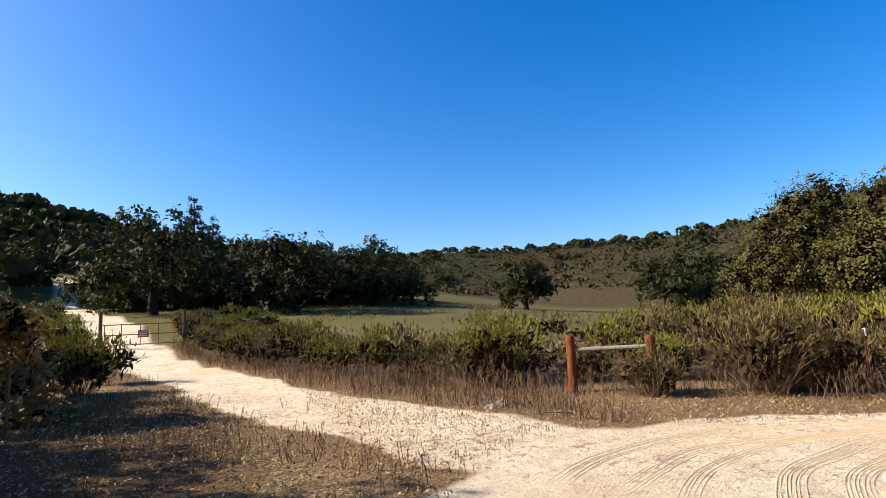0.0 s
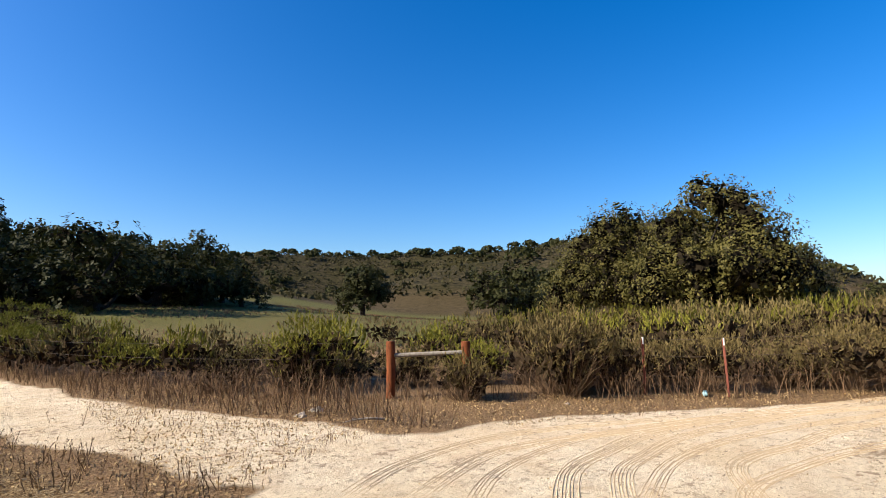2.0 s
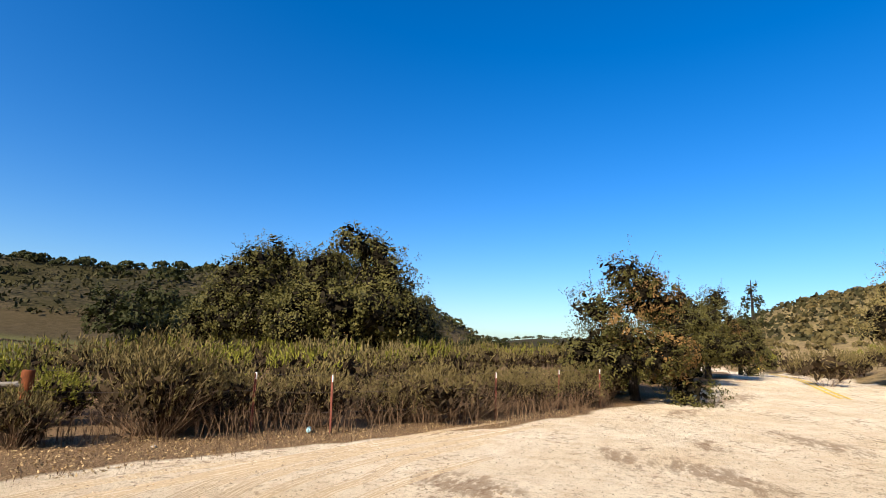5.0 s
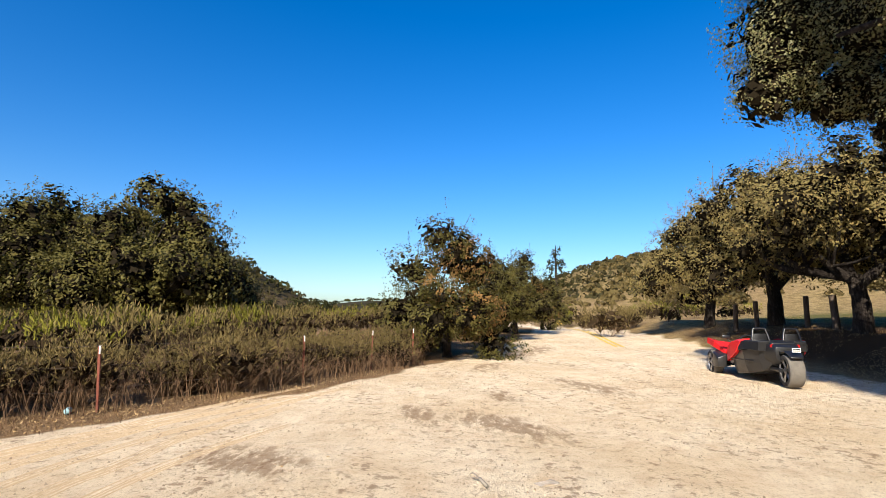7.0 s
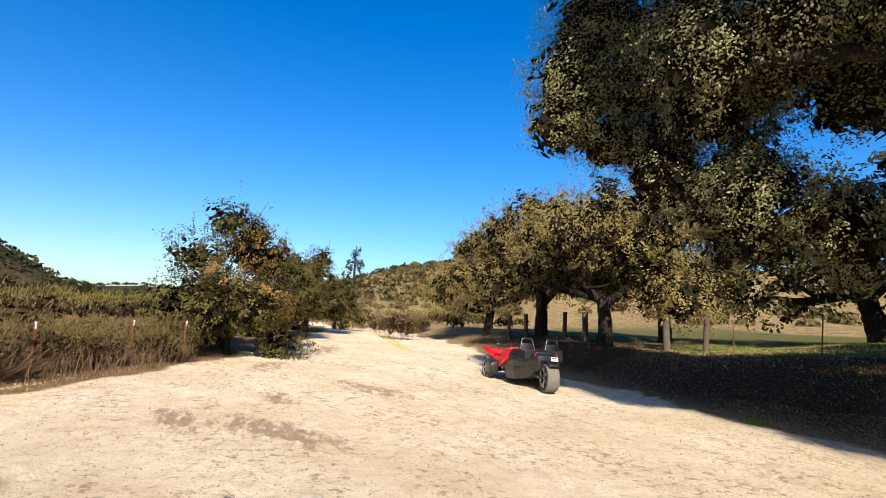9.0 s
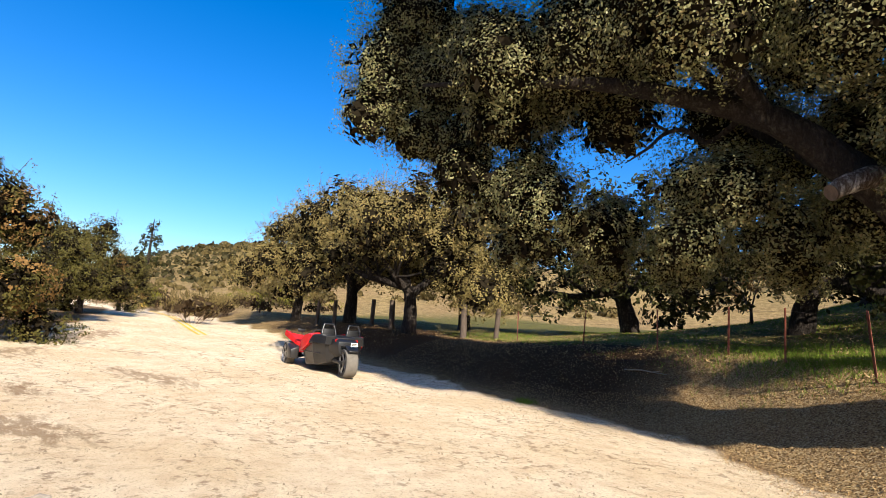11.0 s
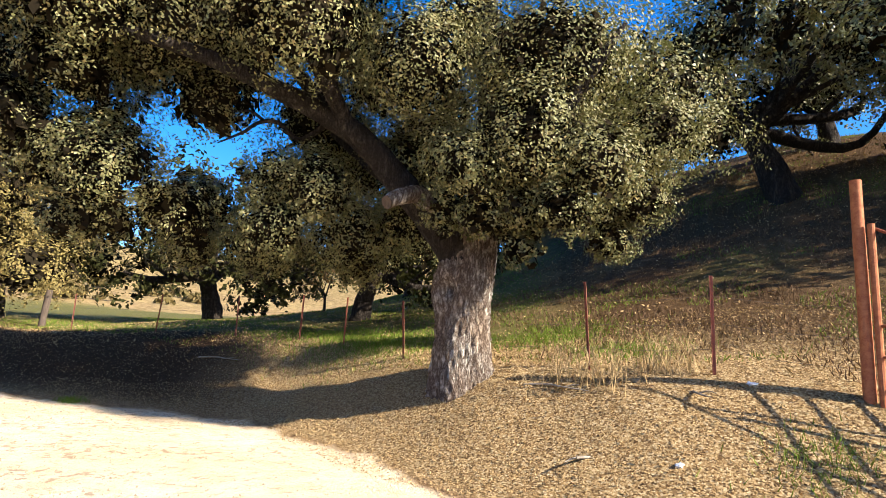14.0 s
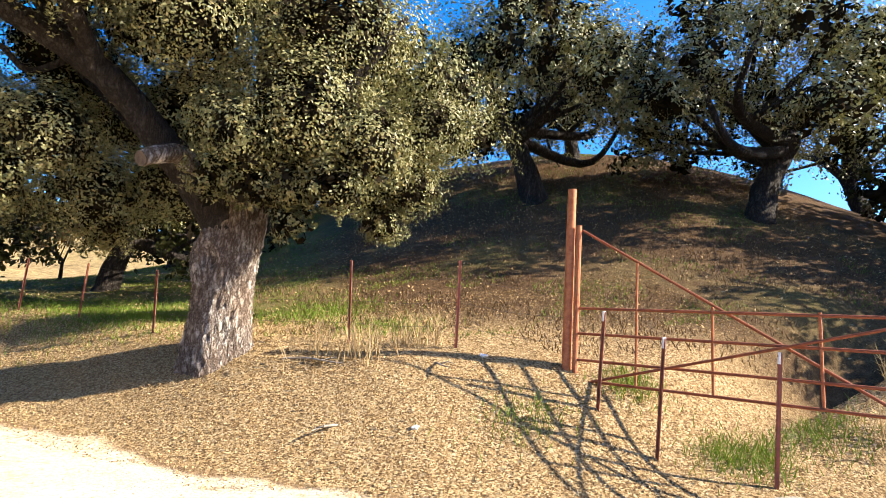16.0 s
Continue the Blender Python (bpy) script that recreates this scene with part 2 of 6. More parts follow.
# ---- ground ----
def build_ground():
    n = 236
    r = [0.25]
    while r[-1] < 45:
        r.append(r[-1] * 1.020)
    while r[-1] < 4500:
        r.append(r[-1] * 1.04)
    r = np.array(r)
    a = np.linspace(0, 2 * np.pi, n, endpoint=False)
    R, A = np.meshgrid(r, a, indexing="ij")
    x, y = (1.2 + R * np.sin(A)).ravel(), (-0.4 + R * np.cos(A)).ravel()
    x, y = np.r_[x, 1.2], np.r_[y, -0.4]
    z = land(x, y)
    i, j = np.meshgrid(np.arange(len(r) - 1), np.arange(n), indexing="ij")
    p, q = i * n + j, i * n + (j + 1) % n
    faces = np.stack([p, p + n, q + n, q], -1).reshape(-1, 4)
    c = len(x) - 1
    fan = np.stack([np.arange(n), (np.arange(n) + 1) % n, np.full(n, c), np.full(n, c)], -1)
    me = bpy.data.meshes.new("ground")
    me.from_pydata(np.c_[x, y, z].tolist(), [], faces.tolist() + [tuple(int(v) for v in f[:3]) for f in fan])
    me.polygons.foreach_set("use_smooth", np.ones(len(me.polygons), bool))
    u = np.interp(x, FENCE_S_X, FENCE_S_Y) - y
    dirt = dirt_cover(x, y)
    rr = np.hypot(x, y)
    # green winter grass under and between the southern oaks, in the northern meadow, by the left fence
    green = sstep(0.3, 2.5, u) * sstep(-4, 4, x) * sstep(34, 24, u) * sstep(60, 30, x)
    green = np.maximum(green, (0.66 + 0.25 * wave(x, y, 0.12, 14)) * sstep(15, 24, y) * sstep(160, 90, rr))
    green = np.maximum(green, 0.8 * np.exp(-(((x + 4) / 2.0) ** 2 + ((y - 11.5) / 3) ** 2)))
    green = np.maximum(green, (0.45 + 0.3 * wave(x, y, 0.8, 12)) * sstep(0.0, 1.5, u) * sstep(4, -2, x))
    # fallen leaves on the bank and under the southern oaks
    edge = np.interp(x, EDGE_S_X, EDGE_S_Y) - y
    litter = sstep(-0.4, 0.8, edge) * (1 - 0.75 * green) * sstep(45, 25, rr)
    hill = np.maximum(sstep(70, 120, rr) * sstep(2.5, 9, z), 0.85 * sstep(30, 55, rr) * sstep(-12, 2, y))
    hill = np.maximum(hill, 0.6 * sstep(30, 44, y) * sstep(-20, 0, y - np.abs(x)))
    col = np.stack([dirt, green, litter, hill], -1).astype(np.float32)
    att = me.color_attributes.new("cover", "FLOAT_COLOR", "POINT")
    att.data.foreach_set("color", col.ravel())
    # leaf mould with shade painted in: below the eastern oaks, steep southern slope, trackside
    shaded_mould = np.maximum(sstep(5.5, 9, x) * sstep(-0.5, 1.0, edge), 0.92 * sstep(0.8, 3.2, u) * sstep(4, 0, x)) * sstep(40, 25, rr)
    shaded_mould = np.maximum(shaded_mould, 0.88 * sstep(1.6, -0.6, x) * sstep(2, 4, y) * sstep(17, 11, y))
    litter = np.maximum(litter, 0.9 * sstep(1.5, 0.0, x - (7 - y) * 0.25) * sstep(2, 3.5, y) * sstep(20, 13, y))
    col[:, 2] = litter
    att.data.foreach_set("color", col.ravel())
    stain = 0 * x
    for sx, sy, a, b, turn in ((13.5, -3.6, 1.5, 0.45, 0.35), (9.4, -1.3, 1.3, 0.5, 0.5), (10.2, -0.1, 1.0, 0.3, 0.2), (21.5, -3.6, 3.0, 0.7, -0.45), (17, -1.8, 1.5, 0.4, -0.3), (7.4, 1.6, 0.9, 0.5, 0.9), (12.0, -1.6, 0.8, 0.25, 0.1)):
        cx, cy = (x - sx) * math.cos(turn) + (y - sy) * math.sin(turn), -(x - sx) * math.sin(turn) + (y - sy) * math.cos(turn)
        stain = np.maximum(stain, np.exp(-(cx / a) ** 2 - (cy / b) ** 2))
    me.attributes.new("stain", "FLOAT", "POINT").data.foreach_set("value", stain.astype(np.float32))
    me.attributes.new("shaded_mould", "FLOAT", "POINT").data.foreach_set("value", shaded_mould.astype(np.float32))
    bear = np.degrees(np.arctan2(x - 1, y))
    dry = sstep(96, 106, bear) * sstep(178, 168, bear) * sstep(16, 24, rr) * (0.75 + 0.35 * wave(x, y, 0.3, 7)) * sstep(-1.5, -0.5, np.interp(x, EDGE_S_X, EDGE_S_Y) - y)
    me.attributes.new("dry_meadow", "FLOAT", "POINT").data.foreach_set("value", np.clip(dry, 0, 1).astype(np.float32))
    me.materials.append(ground_material())
    return tagged(new("ground", me), "sandy dirt lot and road among dry grass, leaf litter and hills", "ground", kind="structure")


def ground_material():
    m, nt, b = material("ground", 0.95)
    b.inputs["Specular IOR Level"].default_value = 0.06
    at = nt.nodes.new("ShaderNodeVertexColor")
    at.layer_name = "cover"
    sep = nt.nodes.new("ShaderNodeSeparateColor")
    nt.links.new(at.outputs["Color"], sep.inputs[0])
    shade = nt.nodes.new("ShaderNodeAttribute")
    shade.attribute_name = "shaded_mould"
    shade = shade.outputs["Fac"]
    dirt, green, litter, hill = sep.outputs[0], sep.outputs[1], sep.outputs[2], at.outputs["Alpha"]
    v = where(nt)
    fine, mid, big = noise_tex(nt, 30, 6, v, 0.7), noise_tex(nt, 3.2, 5, v), noise_tex(nt, 0.45, 4, v)
    grit = noise_tex(nt, 140, 4, v, 0.8)
    # sand, with worn brown stains and grit
    on = lambda src, lo, hi, top=1.0: ramp(nt, src, [(lo, (0, 0, 0)), (hi, (top, top, top))])
    sand = mix(nt, on(big, 0.35, 0.65), (0.72, 0.56, 0.36), (0.86, 0.72, 0.52))
    sand = mix(nt, on(mid, 0.45, 0.8), sand, (0.62, 0.44, 0.27))
    long = node(nt, "ShaderNodeMapping", Scale=(0.5, 1.5, 1.0), Rotation=(0, 0, 0.5))
    nt.links.new(v, long.inputs["Vector"])
    stain = math_node(nt, "MULTIPLY", noise_tex(nt, 0.8, 7, long.outputs["Vector"], 0.68), on(noise_tex(nt, 7, 5, v, 0.7), 0.35, 0.6))
    sand = mix(nt, on(stain, 0.41, 0.56, 0.7), sand, (0.24, 0.14, 0.08))
    worn = nt.nodes.new("ShaderNodeAttribute")
    worn.attribute_name = "stain"
    torn = math_node(nt, "MULTIPLY", worn.outputs["Fac"], on(noise_tex(nt, 4.5, 8, long.outputs["Vector"], 0.75), 0.38, 0.58))
    sand = mix(nt, on(torn, 0.18, 0.5, 0.75), sand, (0.26, 0.16, 0.09))
    sand = mix(nt, on(grit, 0.54, 0.66, 0.8), sand, (0.27, 0.17, 0.09))
    sand = mix(nt, on(noise_tex(nt, 55, 3, v, 0.6), 0.60, 0.68, 0.7), sand, (0.30, 0.19, 0.10))
    sand = mix(nt, on(noise_tex(nt, 21, 4, v, 0.7), 0.57, 0.63, 0.55), sand, (0.36, 0.235, 0.13))
    sand = mix(nt, on(noise_tex(nt, 8, 6, v, 0.75), 0.58, 0.65, 0.45), sand, (0.40, 0.265, 0.15))
    sand = mix(nt, on(noise_tex(nt, 12, 6, v, 0.75), 0.58, 0.66, 0.6), sand, (0.82, 0.69, 0.50))
    pale = node(nt, "ShaderNodeTexVoronoi", Scale=38.0)
    nt.links.new(v, pale.inputs["Vector"])
    sand = mix(nt, on(math_node(nt, "SUBTRACT", 0.22, pale.outputs["Distance"]), 0.0, 0.12, 0.55), sand, (0.70, 0.58, 0.43))
    # dry earth with trash of weeds
    earth = mix(nt, on(fine, 0.38, 0.62), (0.10, 0.056, 0.026), (0.36, 0.225, 0.115))
    earth = mix(nt, on(mid, 0.45, 0.7, 0.55), earth, (0.22, 0.125, 0.065))
    earth = mix(nt, on(grit, 0.52, 0.68, 0.7), earth, (0.50, 0.36, 0.21))
    grass = mix(nt, on(fine, 0.35, 0.65), (0.050, 0.052, 0.012), (0.175, 0.155, 0.046))
    grass = mix(nt, on(mid, 0.45, 0.7), grass, (0.14, 0.115, 0.05))
    vor = node(nt, "ShaderNodeTexVoronoi", Scale=52.0)
    nt.links.new(v, vor.inputs["Vector"])
    sepv = nt.nodes.new("ShaderNodeSeparateColor")
    nt.links.new(vor.outputs["Color"], sepv.inputs[0])
    leafy = ramp(nt, sepv.outputs[0], [(0.0, (0.10, 0.055, 0.025)), (0.35, (0.25, 0.155, 0.07)), (0.7, (0.39, 0.265, 0.125)), (1.0, (0.54, 0.41, 0.235))])
    # brown humus, its colour darkened further for the shade of the oaks
    shaded_mould = mix(nt, on(fine, 0.35, 0.7), (0.026, 0.015, 0.007), (0.10, 0.052, 0.024))
    leafy = mix(nt, shade, leafy, mix(nt, on(grit, 0.56, 0.7, 0.6), shaded_mould, (0.26, 0.15, 0.08)))
    slope = mix(nt, on(noise_tex(nt, 0.75, 7, v, 0.75), 0.40, 0.60), (0.013, 0.013, 0.005), (0.066, 0.050, 0.026))
    slope = mix(nt, on(noise_tex(nt, 0.05, 5, v), 0.45, 0.62, 0.7), slope, (0.030, 0.026, 0.008))
    c = mix(nt, hill, earth, slope)
    gold = nt.nodes.new("ShaderNodeAttribute")
    gold.attribute_name = "dry_meadow"
    c = mix(nt, gold.outputs["Fac"], c, mix(nt, on(noise_tex(nt, 1.3, 8, v, 0.78), 0.42, 0.58), (0.15, 0.105, 0.042), mix(nt, on(fine, 0.35, 0.65), (0.25, 0.17, 0.068), (0.44, 0.325, 0.145))))
    soft = lambda s, w: math_node(nt, "ADD", s, math_node(nt, "MULTIPLY", math_node(nt, "SUBTRACT", mid, 0.5), w), True)
    gate = lambda s: ramp(nt, s, [(0.35, (0, 0, 0)), (0.65, (1, 1, 1))])
    c = mix(nt, gate(soft(green, 0.9)), c, grass)
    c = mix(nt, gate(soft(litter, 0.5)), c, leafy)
    c = mix(nt, gate(soft(dirt, 0.35)), c, sand)
    nt.links.new(c, b.inputs["Base Color"])
    hgt = math_node(nt, "ADD", math_node(nt, "MULTIPLY", fine, 0.6), math_node(nt, "MULTIPLY", grit, 0.35))
    hgt = math_node(nt, "ADD", hgt, mid)
    bump(nt, b, hgt, 1.0, 0.05)
    return m


ground = build_ground()


# ---- plants: tools ----
def quads(centre, u, v):
    """Diamond-shaped leaves: n centres with half axes u and v."""
    p = np.stack([centre - u, centre + v * 0.9 - u * 0.1, centre + u, centre - v * 0.9 - u * 0.1], 1).reshape(-1, 3)
    return p, np.arange(len(p)).reshape(-1, 4)


def unit(a):
    return a / (np.linalg.norm(a, axis=-1, keepdims=True) + 1e-9)


def leaf_cloud(clumps, count, size, r, droop=0.15, hollow=0.55):
    """Leaves in ellipsoid clumps (x, y, z, rx, ry, rz), thick at the skin, gathered in sprays with gaps between."""
    clumps = np.array(clumps, float)
    area = (clumps[:, 3] * clumps[:, 4] * clumps[:, 5]) ** (2 / 3)
    sprays = max(8, count // 14)
    which = r.choice(len(clumps), sprays, p=area / area.sum())
    d = unit(r.normal(size=(sprays, 3)))
    depth = hollow + (1 - hollow) * r.random(sprays) ** 0.6
    lump = 1 + 0.22 * np.sin(d[:, 0] * 5 + which) * np.cos(d[:, 1] * 6 + which * 2) + 0.07 * np.clip(r.normal(size=sprays), -1.5, 1.0)
    s = clumps[which, :3] + d * clumps[which, 3:] * (depth * lump)[:, None]
    k = r.integers(0, sprays, count)
    spread = 0.085 * np.cbrt(np.prod(clumps[which, 3:], axis=1))[k][:, None]
    c = s[k] + np.clip(r.normal(size=(count, 3)), -1.6, 1.6) * np.clip(spread, size * 1.2, 0.30)
    c[:, 2] -= droop * r.random(count) * spread[:, 0]
    n = unit(d[k] + r.normal(size=(count, 3)) * 0.42 + np.array([0, 0, 0.4]))
    t = unit(np.cross(n, r.normal(size=(count, 3))))
    b = np.cross(n, t)
    ln = size * (0.6 + 0.8 * r.random(count))[:, None]
    return quads(c, t * ln, b * ln * 0.62)


def tube(points, radii, seg=8, rough=0.0, r=None):
    """A tapered limb along points; rough: relative unevenness."""
    p = np.array(points, float)
    m = max(len(p) * 4, 6)
    t = np.linspace(0, len(p) - 1, m)
    i = np.clip(t.astype(int), 0, len(p) - 2)
    f = (t - i)[:, None]
    pm, pn = p[np.clip(i - 1, 0, None)], p[np.clip(i + 2, None, len(p) - 1)]
    a, b = p[i], p[i + 1]
    c = 0.5 * (2 * a + (b - pm) * f + (2 * pm - 5 * a + 4 * b - pn) * f ** 2 + (3 * a - pm - 3 * b + pn) * f ** 3)
    rad = np.interp(t, np.arange(len(p)), radii)
    tan = unit(np.gradient(c, axis=0))
    side = unit(np.cross(tan, np.array([0.31, 0.17, 0.93]) + 0 * tan) + 1e-6)
    up = np.cross(side, tan)
    ang = np.linspace(0, 2 * np.pi, seg, endpoint=False)
    k = np.ones((m, seg))
    if rough and r is not None:
        k += rough * (np.sin(ang * 3 + np.arange(m)[:, None] * 0.7) * 0.4 + r.normal(size=(m, seg)) * 0.35)
    v = c[:, None] + (side[:, None] * np.cos(ang)[None, :, None] + up[:, None] * np.sin(ang)[None, :, None]) * (rad[:, None] * k)[..., None]
    v = v.reshape(-1, 3)
    a, b = np.meshgrid(np.arange(m - 1), np.arange(seg), indexing="ij")
    q = a * seg + b
    w = a * seg + (b + 1) % seg
    return v, np.stack([q, w, w + seg, q + seg], -1).reshape(-1, 4)


def join(parts):
    vs, fs, n = [], [], 0
    for v, f in parts:
        vs.append(v)
        fs.append(f + n)
        n += len(v)
    return np.concatenate(vs), np.concatenate(fs)


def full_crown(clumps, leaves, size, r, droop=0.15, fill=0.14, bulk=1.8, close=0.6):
    """Leaves on the skin of the clumps; near-black quads inside close them, painted as inner shade."""
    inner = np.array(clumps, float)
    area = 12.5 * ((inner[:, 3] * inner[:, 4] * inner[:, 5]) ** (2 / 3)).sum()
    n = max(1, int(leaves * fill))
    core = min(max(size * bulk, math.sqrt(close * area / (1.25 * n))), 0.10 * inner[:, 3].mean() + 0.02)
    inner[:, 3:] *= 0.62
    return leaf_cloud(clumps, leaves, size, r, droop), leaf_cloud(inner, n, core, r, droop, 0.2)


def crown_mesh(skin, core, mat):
    """One crown: leaf skin in mat, core in the near-black that stands for inner shade."""
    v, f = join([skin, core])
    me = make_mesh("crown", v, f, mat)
    me.materials.append(CROWN_SHADE)
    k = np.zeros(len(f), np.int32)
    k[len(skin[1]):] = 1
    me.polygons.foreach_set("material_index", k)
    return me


def young_shoots(clumps, n, size, r):
    """Thin upright shoots with small leaves that stand out of the crown's skin."""
    c = np.array(clumps, float)[r.integers(0, len(clumps), n)]
    d = unit(r.normal(size=(n, 3)) + np.array([0, 0, 0.5]))
    base = c[:, :3] + d * c[:, 3:] * 0.85
    axis = unit(d * 0.6 + r.normal(size=(n, 3)) * 0.3 + np.array([0, 0, 0.7])) * (0.35 + 0.6 * r.random(n))[:, None]
    side = unit(np.cross(axis, r.normal(size=(n, 3)))) * 0.010
    stem = np.stack([base - side, base + side, base + axis + side * 0.3, base + axis - side * 0.3], 1).reshape(-1, 3)
    k = np.repeat(np.arange(n), 12)
    p = base[k] + axis[k] * r.random(len(k))[:, None] + r.normal(size=(len(k), 3)) * 0.05
    u = unit(axis[k] + r.normal(size=(len(k), 3)) * 0.5) * size * 0.8
    w = unit(np.cross(u, r.normal(size=(len(k), 3)))) * size * 0.5
    return join([(stem, np.arange(len(stem)).reshape(-1, 4)), quads(p, u, w)])


def make_oak(name, height, width, leaves, size, mat, bark, seed, label, trunk_h=None, trunk_r=0.2, lean=0.0, clump_n=14, low=0.25, category="tree", puff=0.12, shoots=0, fill=0.14):
    """A broad live oak: trunk, forked limbs, crown of leaf sprays. Built at the origin."""
    r = np.random.default_rng(seed)
    trunk_h = trunk_h or height * 0.25
    root = thing(name, Matrix(), label, category)
    top = np.array([lean * trunk_h, 0.1 * trunk_h, trunk_h])
    v, f = tube([(0, 0, -0.4), (0, 0, 0.05), (lean * trunk_h * 0.4, 0.03, trunk_h * 0.5), tuple(top)], [trunk_r * 1.7, trunk_r * 1.25, trunk_r, trunk_r * 0.85], 12, 0.12, r)
    part("trunk", make_mesh("trunk", v, f, bark, True), None, root)
    clumps, mains = [], []
    for i in range(clump_n):
        a = i * 2.399 + r.random() * 0.6
        q = math.sqrt((i + 0.5) / clump_n)
        zz = low + (0.80 - low) * (1 - q ** 2.2) + r.normal() * 0.06
        if i % 3 == 0:
            zz = low + 0.12 + r.random() * 0.15
        c = np.array([math.cos(a) * q * width * 0.37, math.sin(a) * q * width * 0.37, height * min(zz, 0.84)])
        s = width * (puff + 0.08 * r.random())
        clumps.append((*c, s, s, min(s * 0.85, height * 0.2)))
    # five main limbs leave the trunk's head; smaller ones leave the main limbs
    ends = [np.array(clumps[int(k)][:3]) for k in np.linspace(clump_n * 0.35, clump_n - 1, 5)]
    for n, e in enumerate(ends):
        start = top * (0.72 + 0.07 * n)
        bend = start * 0.5 + e * 0.5 + r.normal(size=3) * 0.05 * width + np.array([0, 0, -0.05 * height * (n % 2)])
        rr = trunk_r * (0.5 + 0.2 * r.random())
        mains.append((start, bend, e))
        v, f = tube([tuple(start), tuple(bend), tuple(e)], [rr * 1.2, rr * 0.75, rr * 0.15], 8, 0.12, r)
        part("limb", make_mesh("limb", v, f, bark, True), None, root)
    for c in clumps[::2]:
        c = np.array(c[:3])
        start, bend, e = min(mains, key=lambda m: np.linalg.norm(m[1] - c))
        fork = start * 0.25 + bend * 0.75
        mid = (fork + c) / 2 + r.normal(size=3) * 0.05 * width
        v, f = tube([tuple(fork), tuple(mid), tuple(c)], [trunk_r * 0.28, trunk_r * 0.18, trunk_r * 0.05], 5, 0.1, r)
        part("bough", make_mesh("bough", v, f, bark, True), None, root)
    skin, core = full_crown(clumps, leaves, size, r, 0.15, fill)
    if shoots:
        skin = join([skin, young_shoots(clumps, shoots, size, r)])
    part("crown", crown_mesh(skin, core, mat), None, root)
    return root


def place(ob, x, y, turn=0.0, scale=1.0, sink=0.05):
    ob.matrix_world = pose(x, y, z_at(x, y) - sink, 0, 0, turn) @ Matrix.Scale(scale, 4)
    return ob


def copy_at(ob, x, y, turn=0.0, scale=1.0, sink=0.05, tall=1.0):
    base = Matrix.Diagonal((*ob.scale, 1)).inverted()
    return copy_thing(ob, pose(x, y, z_at(x, y) - sink, 0, 0, turn) @ Matrix.Diagonal((scale, scale, scale * tall, 1)) @ base)


# ---- shared wood, steel and bars ----
RED_STEEL = plain("rusty_red_steel", (0.26, 0.075, 0.045), 0.6, 0.3, (0.16, 0.06, 0.04), 14, 0.2)
RUST = plain("rusty_pipe", (0.27, 0.09, 0.045), 0.75, 0.3, (0.20, 0.07, 0.04), 18, 0.3)
RUST_PALE = plain("faded_orange_pipe", (0.42, 0.17, 0.08), 0.75, 0.1, (0.24, 0.075, 0.04), 14, 0.3)
WHITE_TIP = plain("white_paint", (0.78, 0.76, 0.72), 0.6, 0.0, (0.6, 0.57, 0.52), 20)
WIRE = plain("rusty_wire", (0.14, 0.11, 0.09), 0.7, 0.2, (0.07, 0.05, 0.04), 30)
POST_WOOD = plain("treated_post", (0.22, 0.066, 0.022), 0.75, 0.0, (0.09, 0.028, 0.012), 5, 0.4, (3, 3, 0.5))
GREY_WOOD = plain("weathered_wood", (0.30, 0.26, 0.21), 0.9, 0.0, (0.16, 0.13, 0.10), 7, 0.4, (3, 3, 0.6))
DARK_WOOD = plain("dark_weathered_wood", (0.12, 0.09, 0.07), 0.9, 0.0, (0.06, 0.045, 0.035), 7, 0.4, (3, 3, 0.6))


def rod(a, b, radius, seg=8, radius2=None, cap=True):
    """A straight round bar from a to b as a bmesh."""
    bm = bmesh.new()
    a, b = Vector(a), Vector(b)
    m = Matrix.Translation((a + b) / 2) @ (b - a).to_track_quat("Z", "Y").to_matrix().to_4x4()
    bmesh.ops.create_cone(bm, cap_ends=cap, segments=seg, radius1=radius, radius2=radius if radius2 is None else radius2, depth=(b - a).length, matrix=m)
    return bm



# ---- northern trees ----
FAR_GROUP = "oaks across the meadow"
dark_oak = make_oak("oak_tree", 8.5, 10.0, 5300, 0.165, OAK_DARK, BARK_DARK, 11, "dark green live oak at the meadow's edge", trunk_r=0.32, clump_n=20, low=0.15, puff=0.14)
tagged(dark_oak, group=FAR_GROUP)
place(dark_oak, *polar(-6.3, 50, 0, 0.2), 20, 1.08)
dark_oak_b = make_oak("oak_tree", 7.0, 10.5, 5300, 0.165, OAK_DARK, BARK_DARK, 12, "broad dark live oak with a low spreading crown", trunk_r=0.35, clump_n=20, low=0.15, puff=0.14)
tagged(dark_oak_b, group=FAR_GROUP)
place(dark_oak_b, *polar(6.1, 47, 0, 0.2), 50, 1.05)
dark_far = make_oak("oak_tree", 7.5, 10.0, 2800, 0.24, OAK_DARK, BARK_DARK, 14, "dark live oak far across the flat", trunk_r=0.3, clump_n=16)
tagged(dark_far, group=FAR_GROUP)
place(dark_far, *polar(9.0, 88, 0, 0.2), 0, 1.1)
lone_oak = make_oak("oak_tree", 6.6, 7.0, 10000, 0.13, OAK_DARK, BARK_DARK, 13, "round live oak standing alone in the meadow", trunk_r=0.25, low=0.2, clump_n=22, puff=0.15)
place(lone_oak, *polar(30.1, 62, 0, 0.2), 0)
